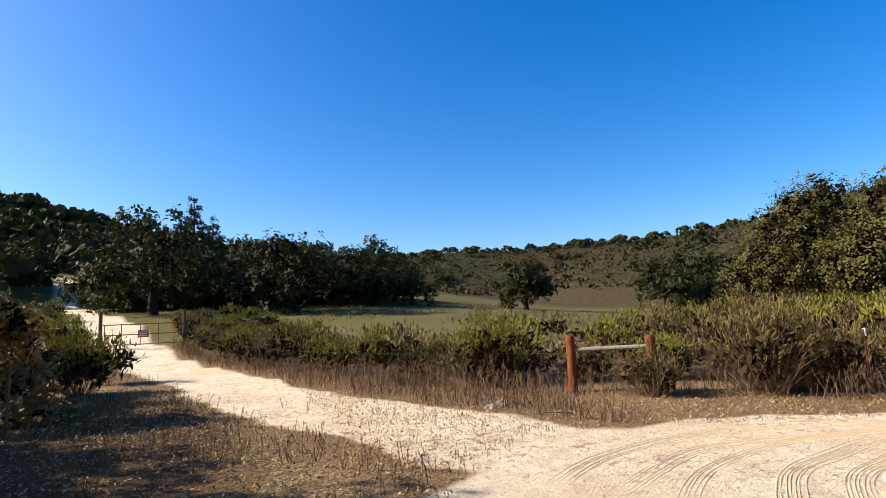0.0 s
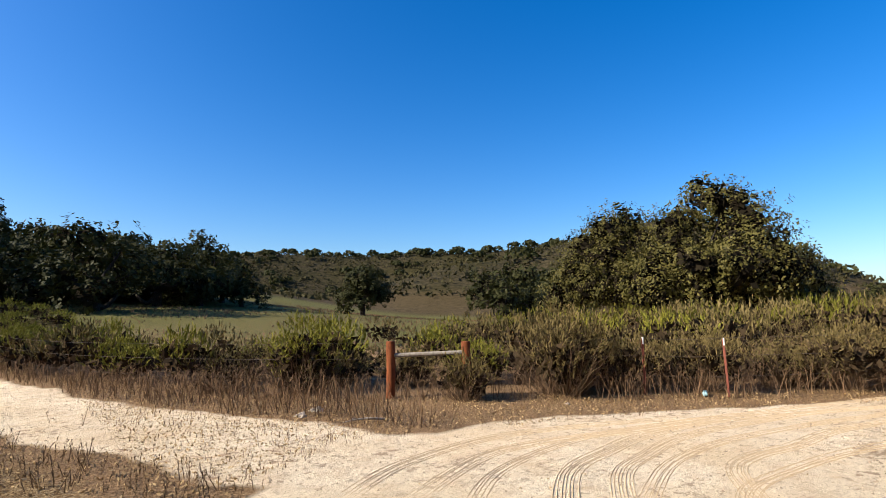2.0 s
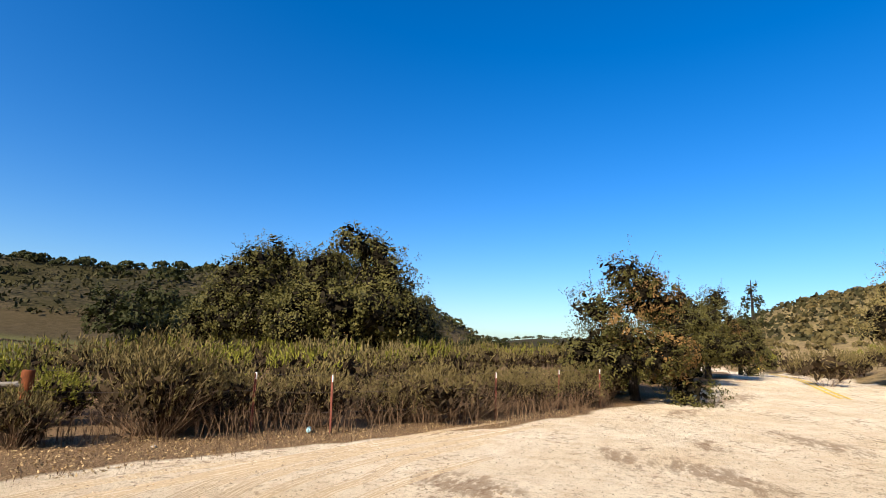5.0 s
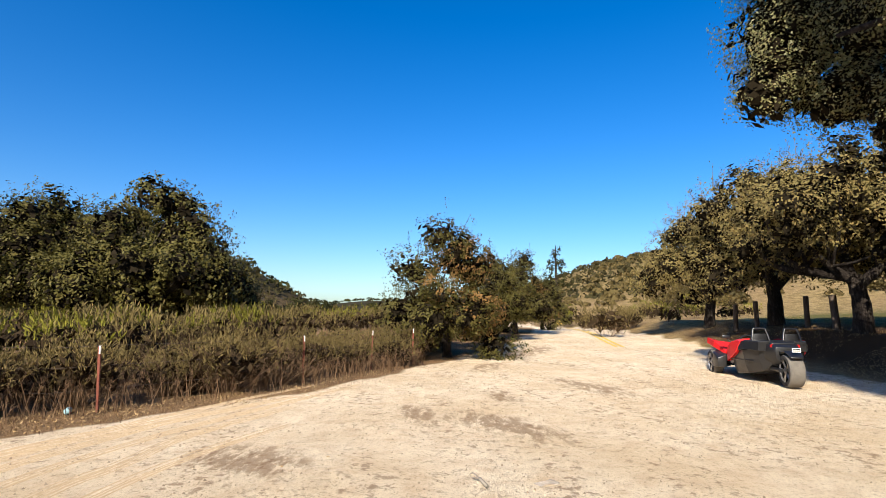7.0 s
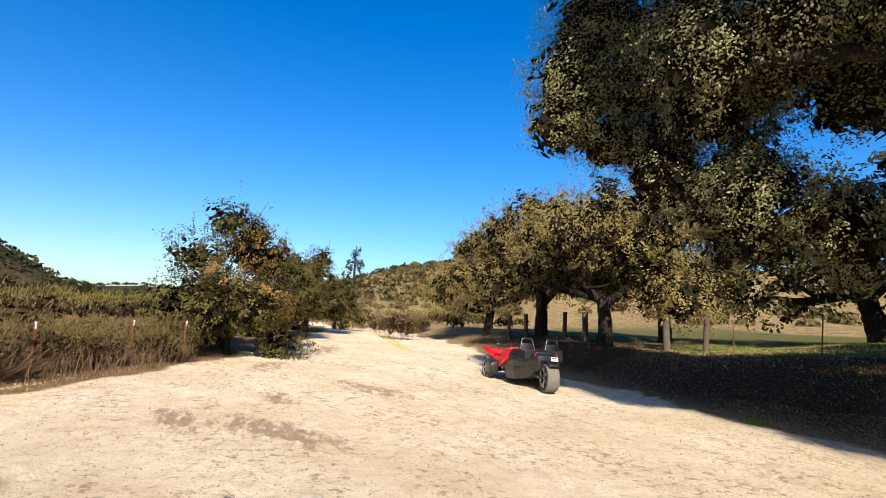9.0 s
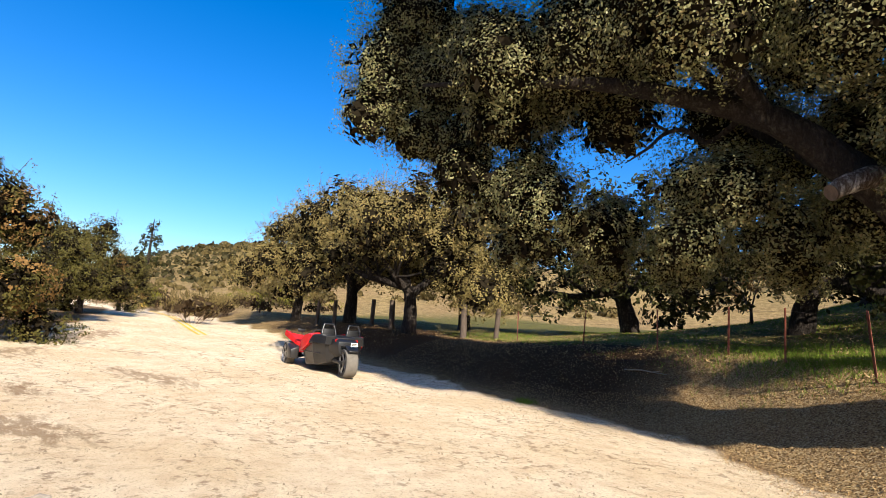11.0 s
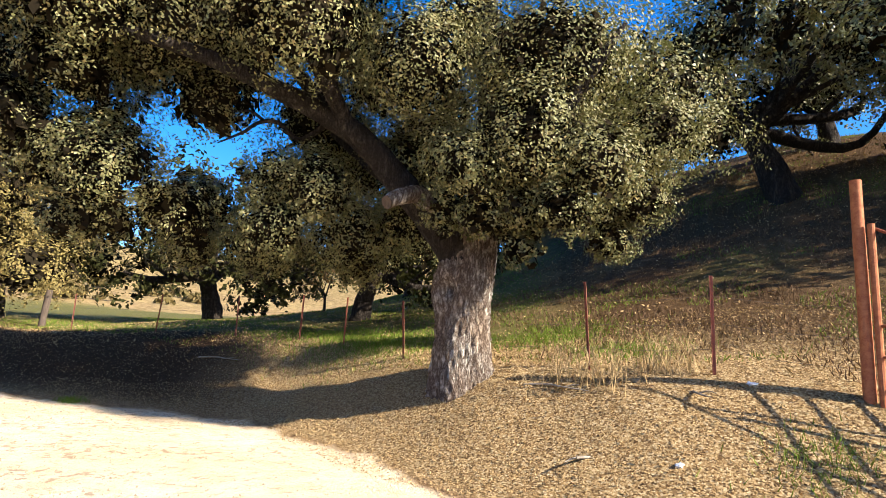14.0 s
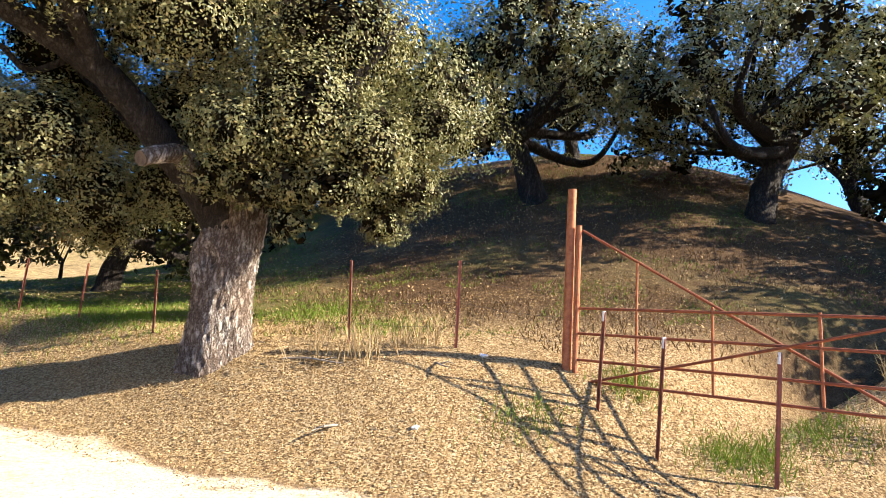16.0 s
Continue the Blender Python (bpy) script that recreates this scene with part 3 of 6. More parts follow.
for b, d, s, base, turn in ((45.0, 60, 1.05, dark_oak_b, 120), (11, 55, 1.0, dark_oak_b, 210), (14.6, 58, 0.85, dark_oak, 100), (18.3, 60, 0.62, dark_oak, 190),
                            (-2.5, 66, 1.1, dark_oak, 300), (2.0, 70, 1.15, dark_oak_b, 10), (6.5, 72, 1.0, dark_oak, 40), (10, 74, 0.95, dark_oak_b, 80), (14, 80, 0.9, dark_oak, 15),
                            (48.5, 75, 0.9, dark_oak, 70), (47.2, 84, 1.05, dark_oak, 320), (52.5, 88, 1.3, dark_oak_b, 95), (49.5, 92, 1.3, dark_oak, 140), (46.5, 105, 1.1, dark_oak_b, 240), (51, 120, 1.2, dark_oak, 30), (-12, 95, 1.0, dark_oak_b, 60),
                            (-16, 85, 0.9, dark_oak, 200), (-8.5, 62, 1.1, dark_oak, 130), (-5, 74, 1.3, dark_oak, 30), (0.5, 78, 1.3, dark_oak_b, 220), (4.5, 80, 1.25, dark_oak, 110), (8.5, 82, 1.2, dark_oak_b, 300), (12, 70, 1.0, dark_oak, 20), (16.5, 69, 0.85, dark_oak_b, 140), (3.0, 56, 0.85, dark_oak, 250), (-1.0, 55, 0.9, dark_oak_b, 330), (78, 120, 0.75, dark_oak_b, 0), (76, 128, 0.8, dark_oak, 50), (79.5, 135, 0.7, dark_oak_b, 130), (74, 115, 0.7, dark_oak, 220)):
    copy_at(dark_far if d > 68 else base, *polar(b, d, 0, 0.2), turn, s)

# a ragged conifer behind the first oaks
def make_pine(height, seed, leaves=6000):
    r = np.random.default_rng(seed)
    root = thing("pine_tree", Matrix(), "ragged dark pine rising behind the oaks", "tree")
    v, f = tube([(0, 0, -0.3), (0.1, 0, height * 0.5), (0.05, 0.1, height)], [0.28, 0.18, 0.03], 8, 0.08, r)
    part("trunk", make_mesh("trunk", v, f, BARK_DARK, True), None, root)
    clumps = []
    for i in range(26):
        t = (i + r.random()) / 26
        a, w = i * 2.4, (1 - t) * height * 0.17 + 0.35
        clumps.append((math.cos(a) * w * 0.7, math.sin(a) * w * 0.7, height * (0.42 + 0.57 * t), w * 0.55, w * 0.55, 0.38))
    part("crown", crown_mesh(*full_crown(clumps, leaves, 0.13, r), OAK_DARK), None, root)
    return root


pine = make_pine(13.0, 5)
place(pine, *polar(-3.0, 72, 0, 0.2))
copy_at(pine, *polar(-1.2, 76, 0, 0.2), 90, 0.86)
copy_at(pine, *polar(14.5, 64, 0, 0.2), 200, 0.62)

mid_oak = make_oak("oak_tree", 8.6, 9.4, 34000, 0.074, OAK_LEAF, BARK_DARK, 21, "tall live oak with olive leaves above the brush", trunk_r=0.26, clump_n=34, low=0.14, puff=0.135, shoots=160, fill=0.22)
place(mid_oak, *polar(64.3, 31.5, 0.67, 0.18), 30)
copy_at(mid_oak, *polar(55.3, 36, 0.67, 0.18), 160, 1.0)
copy_at(mid_oak, *polar(69.3, 37, 0.67, 0.18), 250, 0.66)

road_oak = make_oak("oak_tree", 5.2, 4.8, 22000, 0.040, OAK_LEAF, BARK_DARK, 31, "young roadside oak with a ragged olive crown", trunk_r=0.14, clump_n=24, low=0.14, shoots=120, fill=0.2, puff=0.135)
place(road_oak, *polar(91.2, 18.3, 1.5, -0.33), 0)
rust = np.random.default_rng(32)
v, f = leaf_cloud([(-0.9, -0.9, 1.6, 1.1, 1.0, 0.9), (0.2, -1.2, 1.3, 0.8, 0.8, 0.6), (-1.2, 0.3, 2.3, 0.9, 0.9, 0.8), (-0.9, -0.6, 3.2, 0.9, 0.9, 0.7)], 3000, 0.042, rust)
part("dead_spray", make_mesh("dead_spray", v, f, OAK_RUST), None, road_oak, "rusty brown dead leaves low on the crown")
copy_at(road_oak, *polar(98.2, 31, 1.5, -0.33), 120, 1.02)
copy_at(road_oak, *polar(95.6, 25.5, 1.5, -0.33), 220, 0.85)
copy_at(road_oak, *polar(101.0, 38, 1.5, -0.33), 300, 0.8)
bare_pine = make_pine(9.0, 8, 1300)
tagged(bare_pine, "thin half-dead pine beside the far bend")
place(bare_pine, *polar(102.5, 66, 1.5, -0.33), 40, 1.0)

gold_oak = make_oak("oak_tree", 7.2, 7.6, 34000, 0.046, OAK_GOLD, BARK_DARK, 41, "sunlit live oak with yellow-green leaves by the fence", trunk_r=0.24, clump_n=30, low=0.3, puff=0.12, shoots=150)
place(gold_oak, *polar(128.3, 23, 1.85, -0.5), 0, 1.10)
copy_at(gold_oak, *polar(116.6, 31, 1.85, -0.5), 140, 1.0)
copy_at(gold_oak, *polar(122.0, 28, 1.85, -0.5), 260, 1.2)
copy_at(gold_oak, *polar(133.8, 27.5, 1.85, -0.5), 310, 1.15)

# the dark leaf colour also carries the shade lying over these oaks
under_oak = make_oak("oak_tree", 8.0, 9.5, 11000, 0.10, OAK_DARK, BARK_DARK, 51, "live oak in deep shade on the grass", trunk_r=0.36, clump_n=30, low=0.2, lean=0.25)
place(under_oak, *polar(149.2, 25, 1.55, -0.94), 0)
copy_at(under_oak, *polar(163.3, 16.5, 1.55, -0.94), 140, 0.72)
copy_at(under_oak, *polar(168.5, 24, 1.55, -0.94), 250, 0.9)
meadow_shrub = make_oak("shrub", 3.2, 3.0, 2600, 0.045, OAK_RUST, BARK_DARK, 58, "thin bare-stemmed shrub among the shaded oaks", trunk_h=0.7, trunk_r=0.05, low=0.3, category="shrub", puff=0.06, fill=0.0)
place(meadow_shrub, *polar(159.6, 21, 1.55, -0.94), 0)

hill_oak = make_oak("oak_tree", 8.2, 11.0, 50000, 0.048, BIG_LEAF, BARK_DARK, 61, "leaning live oak on the shaded slope", trunk_h=2.6, trunk_r=0.34, lean=-0.45, clump_n=52, low=0.27, puff=0.08, fill=0.08)
place(hill_oak, -6.1, -18.1, 170, 1.1)
copy_at(hill_oak, -11.9, -14.3, 10, 1.05)
# two unseen oaks farther west, added to throw shade on the slope
copy_at(under_oak, -18.5, -11.5, 120, 1.0)
copy_at(under_oak, -16.5, -7.0, 230, 0.95)
open_oak = make_oak("oak_tree", 7.5, 10.5, 12000, 0.060, BIG_LEAF, BARK_DARK, 64, "open-crowned live oak with bare limbs on the slope", trunk_h=1.8, trunk_r=0.3, lean=0.3, clump_n=40, low=0.34, puff=0.045, fill=0.01)
place(open_oak, -19.5, -17.0, 290, 0.95)
copy_at(open_oak, -9.5, -22.0, 20, 0.95)
copy_at(under_oak, -1.0, -26.0, 70, 1.0)
copy_at(under_oak, 3.5, -31.0, 190, 1.0)
copy_at(under_oak, 0.5, -35.0, 20, 1.1)
place(make_oak("oak_tree", 6.2, 6.5, 16000, 0.08, OAK_LEAF, BARK_DARK, 66, "spreading oak beside the track fence", trunk_r=0.25, low=0.25, fill=0.4), -11.3, 8.7, 40, 1.4)
scrub_oak = make_oak("shrub", 3.0, 3.2, 6000, 0.055, OAK_RUST, BARK_DARK, 67, "brown-leaved shrub over the old fence", trunk_h=0.5, trunk_r=0.07, low=0.12, category="shrub")
place(scrub_oak, *polar(-23.0, 12.5), 0)
copy_at(scrub_oak, *polar(-22.0, 16.0), 130, 0.9)
copy_at(scrub_oak, *polar(-20.5, 14.2), 250, 0.8)


# ---- the great oak by the road ----
def build_great_oak():
    r = np.random.default_rng(77)
    x0, y0 = 2.37, -9.2
    root = thing("great_oak", pose(x0, y0, 1.0), "huge gnarled live oak with pale furrowed bark beside the lot", "tree")
    # trunk: swollen foot with root flare, burls and a hollow, waist, widening to the fork
    seg, m = 96, 90
    h = np.linspace(-0.45, 2.55, m)
    ang = np.linspace(0, 2 * np.pi, seg, endpoint=False)
    A, Hh = np.meshgrid(ang, h)
    rad = np.interp(Hh, [-0.45, 0.0, 0.25, 0.6, 1.1, 1.5, 2.0, 2.55], [0.50, 0.46, 0.41, 0.385, 0.385, 0.41, 0.40, 0.36])
    flare = np.clip(1 - (Hh + 0.1) / 0.8, 0, 1)
    rad = rad * (1 + 0.10 * flare * np.sin(5 * A + 0.6) + 0.05 * np.sin(3 * A + Hh * 1.3) + 0.03 * np.sin(7 * A - Hh * 2.1))
    rad += 0.035 * np.abs(np.sin(13 * A + 2.2 * np.sin(Hh * 3.0) + Hh)) - 0.02
    rad += 0.012 * np.sin(31 * A + 5 * np.sin(Hh * 7)) * np.cos(Hh * 17) + 0.008 * r.normal(size=A.shape)
    for a0, h0, w, dr in ((0.55, 1.22, 0.20, 0.10), (0.98, 1.32, 0.10, -0.20), (1.25, 1.5, 0.12, 0.06), (1.3, 0.42, 0.3, 0.09), (0.7, 1.55, 0.25, 0.08), (1.75, 0.2, 0.2, -0.09)):
        da = np.angle(np.exp(1j * (A - a0))) * 0.5
        rad += dr * np.exp(-(da ** 2 + (Hh - h0) ** 2) / (2 * w ** 2))
    lean_x, lean_y = 0.05 * np.sin(Hh * 1.4), 0.0 * Hh
    v = np.stack([np.cos(A) * rad + lean_x, np.sin(A) * rad + lean_y, Hh], -1).reshape(-1, 3)
    i, j = np.meshgrid(np.arange(m - 1), np.arange(seg), indexing="ij")
    q, w = i * seg + j, i * seg + (j + 1) % seg
    part("trunk", make_mesh("trunk", v, np.stack([q, w, w + seg, q + seg], -1).reshape(-1, 4), BARK, True), None, root)
    limbs = [([(0.1, 0.1, 1.8), (0.5, 0.2, 2.25), (1.16, 0.35, 2.95), (1.9, 0.75, 3.6), (3.2, 1.3, 4.15), (4.6, 1.9, 4.5), (6.9, 2.8, 4.8)], [0.33, 0.28, 0.22, 0.18, 0.13, 0.09, 0.03]),
             ([(-0.1, 0, 2.2), (-0.28, 0.3, 3.2), (-0.2, 0.4, 4.4), (-0.1, 0.4, 5.6), (0.3, 0.2, 7.0)], [0.31, 0.25, 0.22, 0.18, 0.06]),
             ([(-0.2, 0.2, 2.4), (-0.8, 0.8, 3.1), (-1.4, 1.3, 3.9), (-2.0, 1.5, 4.8)], [0.22, 0.15, 0.1, 0.03]),
             ([(1.16, 0.35, 2.95), (1.9, -0.4, 3.5), (3.0, -1.2, 4.4)], [0.18, 0.13, 0.04]),
             ([(1.9, 0.75, 3.6), (2.7, 0.6, 4.4), (3.6, 0.6, 5.4)], [0.15, 0.11, 0.03]),
             ([(2.3, 0.6, 3.75), (2.75, 0.55, 3.5), (3.05, 0.7, 3.72), (3.35, 0.75, 3.7), (3.5, 0.9, 3.48), (3.9, 0.9, 3.3)], [0.05, 0.04, 0.035, 0.03, 0.025, 0.008]),
             ([(3.3, 0.75, 3.75), (3.6, 0.62, 3.95), (3.85, 0.75, 3.9), (4.1, 0.7, 4.15), (4.5, 0.85, 4.1)], [0.028, 0.022, 0.018, 0.013, 0.005]),
             ([(1.9, 0.75, 3.6), (2.2, 1.5, 4.3), (2.9, 2.4, 5.2), (3.4, 3.4, 6.2)], [0.14, 0.11, 0.08, 0.03]),
             ([(0.45, 0.2, 2.35), (0.75, 0.55, 2.65), (0.98, 0.85, 2.55), (1.12, 1.0, 2.42)], [0.17, 0.14, 0.12, 0.10])]
    # limbs wear the dark bark, crown shade painted in; the cut stub stays pale
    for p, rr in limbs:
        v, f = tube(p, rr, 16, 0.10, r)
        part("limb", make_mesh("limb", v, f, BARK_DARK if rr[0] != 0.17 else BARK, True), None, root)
    # dark wood puts the shade of the downturned sawn face into its colour
    part("cut_end", rod((1.12, 1.0, 2.42), (1.135, 1.02, 2.41), 0.098, 16), DARK_WOOD, root, "dark sawn end of a cut limb")
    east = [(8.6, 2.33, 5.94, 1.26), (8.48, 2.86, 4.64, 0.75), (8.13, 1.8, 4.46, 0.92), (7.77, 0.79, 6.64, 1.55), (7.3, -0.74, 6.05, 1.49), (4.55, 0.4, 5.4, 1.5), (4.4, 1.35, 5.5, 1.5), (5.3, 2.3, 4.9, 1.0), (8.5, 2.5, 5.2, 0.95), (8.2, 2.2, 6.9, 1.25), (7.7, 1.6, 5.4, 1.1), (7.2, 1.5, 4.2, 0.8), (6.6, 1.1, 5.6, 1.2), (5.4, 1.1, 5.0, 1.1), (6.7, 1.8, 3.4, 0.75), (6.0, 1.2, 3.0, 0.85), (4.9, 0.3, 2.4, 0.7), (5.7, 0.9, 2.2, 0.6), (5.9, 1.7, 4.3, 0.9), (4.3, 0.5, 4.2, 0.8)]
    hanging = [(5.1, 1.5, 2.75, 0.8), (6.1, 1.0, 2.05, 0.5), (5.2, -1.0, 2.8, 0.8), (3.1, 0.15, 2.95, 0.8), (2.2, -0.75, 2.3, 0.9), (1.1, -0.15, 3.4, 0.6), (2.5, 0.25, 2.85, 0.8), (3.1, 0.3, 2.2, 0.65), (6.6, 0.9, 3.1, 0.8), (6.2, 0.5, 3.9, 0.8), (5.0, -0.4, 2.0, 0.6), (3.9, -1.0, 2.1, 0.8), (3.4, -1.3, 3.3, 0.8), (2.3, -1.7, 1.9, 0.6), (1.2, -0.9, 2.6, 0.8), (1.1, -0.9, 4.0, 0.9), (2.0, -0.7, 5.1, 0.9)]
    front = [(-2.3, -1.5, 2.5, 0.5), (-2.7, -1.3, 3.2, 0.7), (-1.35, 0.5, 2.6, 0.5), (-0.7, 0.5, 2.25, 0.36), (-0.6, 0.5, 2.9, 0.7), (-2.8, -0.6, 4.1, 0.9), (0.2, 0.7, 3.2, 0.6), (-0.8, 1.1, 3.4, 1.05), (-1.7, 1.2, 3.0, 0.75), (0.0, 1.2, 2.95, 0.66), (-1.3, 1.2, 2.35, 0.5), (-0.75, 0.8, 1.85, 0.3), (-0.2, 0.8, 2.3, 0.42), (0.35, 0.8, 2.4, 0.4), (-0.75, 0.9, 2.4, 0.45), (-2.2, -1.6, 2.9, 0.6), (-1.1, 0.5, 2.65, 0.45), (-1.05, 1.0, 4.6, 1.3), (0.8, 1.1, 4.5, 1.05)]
    # first seven: extra crown to the south, added to shade the grass
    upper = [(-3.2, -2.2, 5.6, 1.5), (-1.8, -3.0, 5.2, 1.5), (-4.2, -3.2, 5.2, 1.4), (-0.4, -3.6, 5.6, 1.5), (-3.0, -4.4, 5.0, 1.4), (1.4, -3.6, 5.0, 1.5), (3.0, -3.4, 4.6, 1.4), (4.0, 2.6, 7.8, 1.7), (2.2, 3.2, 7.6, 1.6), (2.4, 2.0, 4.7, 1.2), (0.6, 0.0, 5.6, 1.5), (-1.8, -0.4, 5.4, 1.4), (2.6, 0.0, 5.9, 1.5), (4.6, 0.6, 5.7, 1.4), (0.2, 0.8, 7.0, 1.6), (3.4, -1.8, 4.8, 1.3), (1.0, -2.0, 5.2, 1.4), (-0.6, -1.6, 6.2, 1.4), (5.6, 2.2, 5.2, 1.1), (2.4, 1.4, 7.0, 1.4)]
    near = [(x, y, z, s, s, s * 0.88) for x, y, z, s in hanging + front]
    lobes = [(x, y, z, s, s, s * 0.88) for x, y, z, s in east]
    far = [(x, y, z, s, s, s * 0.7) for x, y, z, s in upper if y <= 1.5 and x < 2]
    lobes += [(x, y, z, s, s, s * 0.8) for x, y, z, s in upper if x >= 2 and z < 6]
    # unseen upper clumps, added so that the boughs below lie in shade
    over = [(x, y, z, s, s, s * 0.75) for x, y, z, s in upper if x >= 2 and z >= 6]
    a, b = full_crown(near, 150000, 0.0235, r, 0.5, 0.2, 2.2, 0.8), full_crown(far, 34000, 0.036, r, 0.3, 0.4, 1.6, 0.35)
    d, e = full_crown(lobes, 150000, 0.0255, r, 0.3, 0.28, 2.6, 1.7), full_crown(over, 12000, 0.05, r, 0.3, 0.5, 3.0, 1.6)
    # unseen clumps added over the lot along the sun's path, to shade eastern boughs
    sun_blockers = []
    for n in range(24):
        x, y = -2.2 + 1.3 * (n % 6) + 0.25 * r.normal(), 1.1 + 1.05 * (n // 6) + 0.2 * r.normal()
        sun_blockers.append((x, y, max(7.0, 6.7 + 0.55 * x) + 0.25 * r.normal(), 1.25, 1.25, 0.95))
    for x, y, z, s in east + hanging + [q for q in upper if q[1] > 1.5]:
        for reach in (4.0, 6.2):
            sun_blockers.append((x - 0.79 * reach + 0.3 * r.normal(), y + 0.30 * reach + 0.3 * r.normal(), z + 0.53 * reach, s * 1.1, s * 1.1, s * 0.8))
    sun_blockers = [q for q in sun_blockers if q[2] - 0.45 - q[5] > 0.88 * math.hypot(q[0] + 0.9, q[1] - 8.3) and not (7.0 < q[0] + 1.49 * (q[2] + 1) < 19 + q[3] and -0.9 - q[3] < q[1] - 0.566 * (q[2] + 1) < 4.5 + q[3])]
    c = leaf_cloud(sun_blockers, 9000, 0.06, r, 0.3), leaf_cloud(sun_blockers, 26000, 0.24, r, 0.3, 0.2)
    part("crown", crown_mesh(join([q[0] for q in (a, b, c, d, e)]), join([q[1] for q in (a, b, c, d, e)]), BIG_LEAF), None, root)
    return root


great_oak = build_great_oak()


# ---- brush ----
BUSH_TWIG = plain("bush_twig", (0.20, 0.13, 0.075), 0.9, other=(0.06, 0.036, 0.022), scale=3)


def make_bush(seed, height, width, stems, sprays, leaf, mat, label, each=11, bare=0.3, name="bush"):
    """A rounded bush: bare twigs fanned from the root, dark sheets within for its inner shade, a skin of leafy sprays
    on several mounds.
    """
    r = np.random.default_rng(seed)
    root = thing(name, Matrix(), label, "bush")
    a = r.random(stems) * 2 * np.pi
    q = r.random(stems) ** 0.5
    base = np.stack([np.cos(a) * q * width * 0.09, np.sin(a) * q * width * 0.09, np.full(stems, -0.05)], -1)
    h = height * (0.5 + 0.4 * r.random(stems)) * np.sqrt(np.clip(1.1 - 0.7 * q ** 2, 0.1, 1.1))
    top = np.stack([np.cos(a) * q * width * 0.5, np.sin(a) * q * width * 0.5, h], -1) + r.normal(size=(stems, 3)) * 0.06
    mid = base * 0.45 + top * np.array([0.6, 0.6, 0.5]) + r.normal(size=(stems, 3)) * 0.06
    side = unit(np.cross(top - base, r.normal(size=(stems, 3)))) * 0.0034
    seg = []
    for p0, p1, w0, w1 in ((base, mid, 2.0, 1.2), (mid, top, 1.2, 0.4)):
        seg.append(np.stack([p0 - side * w0, p0 + side * w0, p1 + side * w1, p1 - side * w1], 1))
    k = r.integers(0, stems, stems * 3)
    p0 = mid[k] + (top - mid)[k] * (0.9 * r.random(len(k)) - 0.5)[:, None]
    p1 = p0 + unit((top - base)[k] / h[k][:, None] + r.normal(size=(len(k), 3)) * 0.45) * (0.15 + 0.2 * r.random(len(k)))[:, None]
    seg.append(np.stack([p0 - side[k] * 0.8, p0 + side[k] * 0.8, p1 + side[k] * 0.3, p1 - side[k] * 0.3], 1))
    sv = np.concatenate(seg).reshape(-1, 3)
    tagged(part("twigwork", make_mesh("twigwork", sv, np.arange(len(sv)).reshape(-1, 4), BUSH_TWIG), None, root), kind="stuff")
    # mounds: centre and half axes
    m = 6
    am = np.arange(m) * 2.4 + seed
    qm = np.sqrt((np.arange(m) + 0.2) / m) * width * 0.30
    rad = width * (0.20 + 0.07 * r.random(m))
    rz = height * (0.30 + 0.08 * r.random(m))
    cen = np.stack([np.cos(am) * qm, np.sin(am) * qm, height - rz - 0.22 * height * r.random(m) * (np.arange(m) > 1)], -1)
    axes = np.stack([rad, rad, rz], -1)
    # dark sheets within the mounds: inner shade built as coloured leaves
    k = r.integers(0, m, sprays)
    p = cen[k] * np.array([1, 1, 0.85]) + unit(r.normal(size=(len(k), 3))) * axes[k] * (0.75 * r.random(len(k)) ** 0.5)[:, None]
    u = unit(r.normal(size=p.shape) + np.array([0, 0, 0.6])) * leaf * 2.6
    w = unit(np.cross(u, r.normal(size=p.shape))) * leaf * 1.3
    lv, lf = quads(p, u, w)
    tagged(part("dead_growth", make_mesh("dead_growth", lv, lf, BUSH_SHADE), None, root), kind="stuff")
    k = r.integers(0, m, sprays)
    d = unit(r.normal(size=(sprays, 3)) + np.array([0, 0, 0.45]))
    p = cen[k] + d * axes[k] * (0.78 + 0.26 * r.random(sprays))[:, None]
    axis = unit(d * 0.5 + r.normal(size=d.shape) * 0.2 + np.array([0, 0, 0.85])) * (0.10 + 0.20 * r.random(sprays))[:, None]
    k = np.repeat(np.arange(sprays), each)
    t = r.random(len(k))[:, None]
    c = p[k] + axis[k] * t + r.normal(size=(len(k), 3)) * 0.022 * (1.1 - t)
    u = unit(unit(axis[k]) + r.normal(size=c.shape) * 0.30)
    ln = leaf * (0.6 + 0.8 * r.random(len(k)))[:, None]
    w = unit(np.cross(u, r.normal(size=c.shape))) * ln * 0.24
    keep = c[:, 2] > height * bare * (0.6 + 0.8 * r.random(len(k)))
    lv, lf = quads(c[keep], (u * ln)[keep], w[keep])
    tagged(part("foliage", make_mesh("foliage", lv, lf, mat), None, root), kind="stuff")
    return root


BUSH_GROUP = "brush along the fence"
sage_a = make_bush(101, 1.35, 2.0, 150, 420, 0.040, SAGE, "rounded olive-brown sagebrush with bare lower twigs", 8)
sage_b = make_bush(102, 1.1, 1.7, 130, 330, 0.040, SAGE, "rounded olive-brown sagebrush with bare lower twigs", 8)
broom_a = make_bush(103, 1.5, 1.6, 110, 380, 0.042, BROOM, "yellow-green coyote brush with feathery tips", 8, 0.4)
twig_a = make_bush(106, 1.3, 2.1, 260, 150, 0.030, SAGE, "nearly leafless grey bush of thin upswept twigs", 8, 0.5)
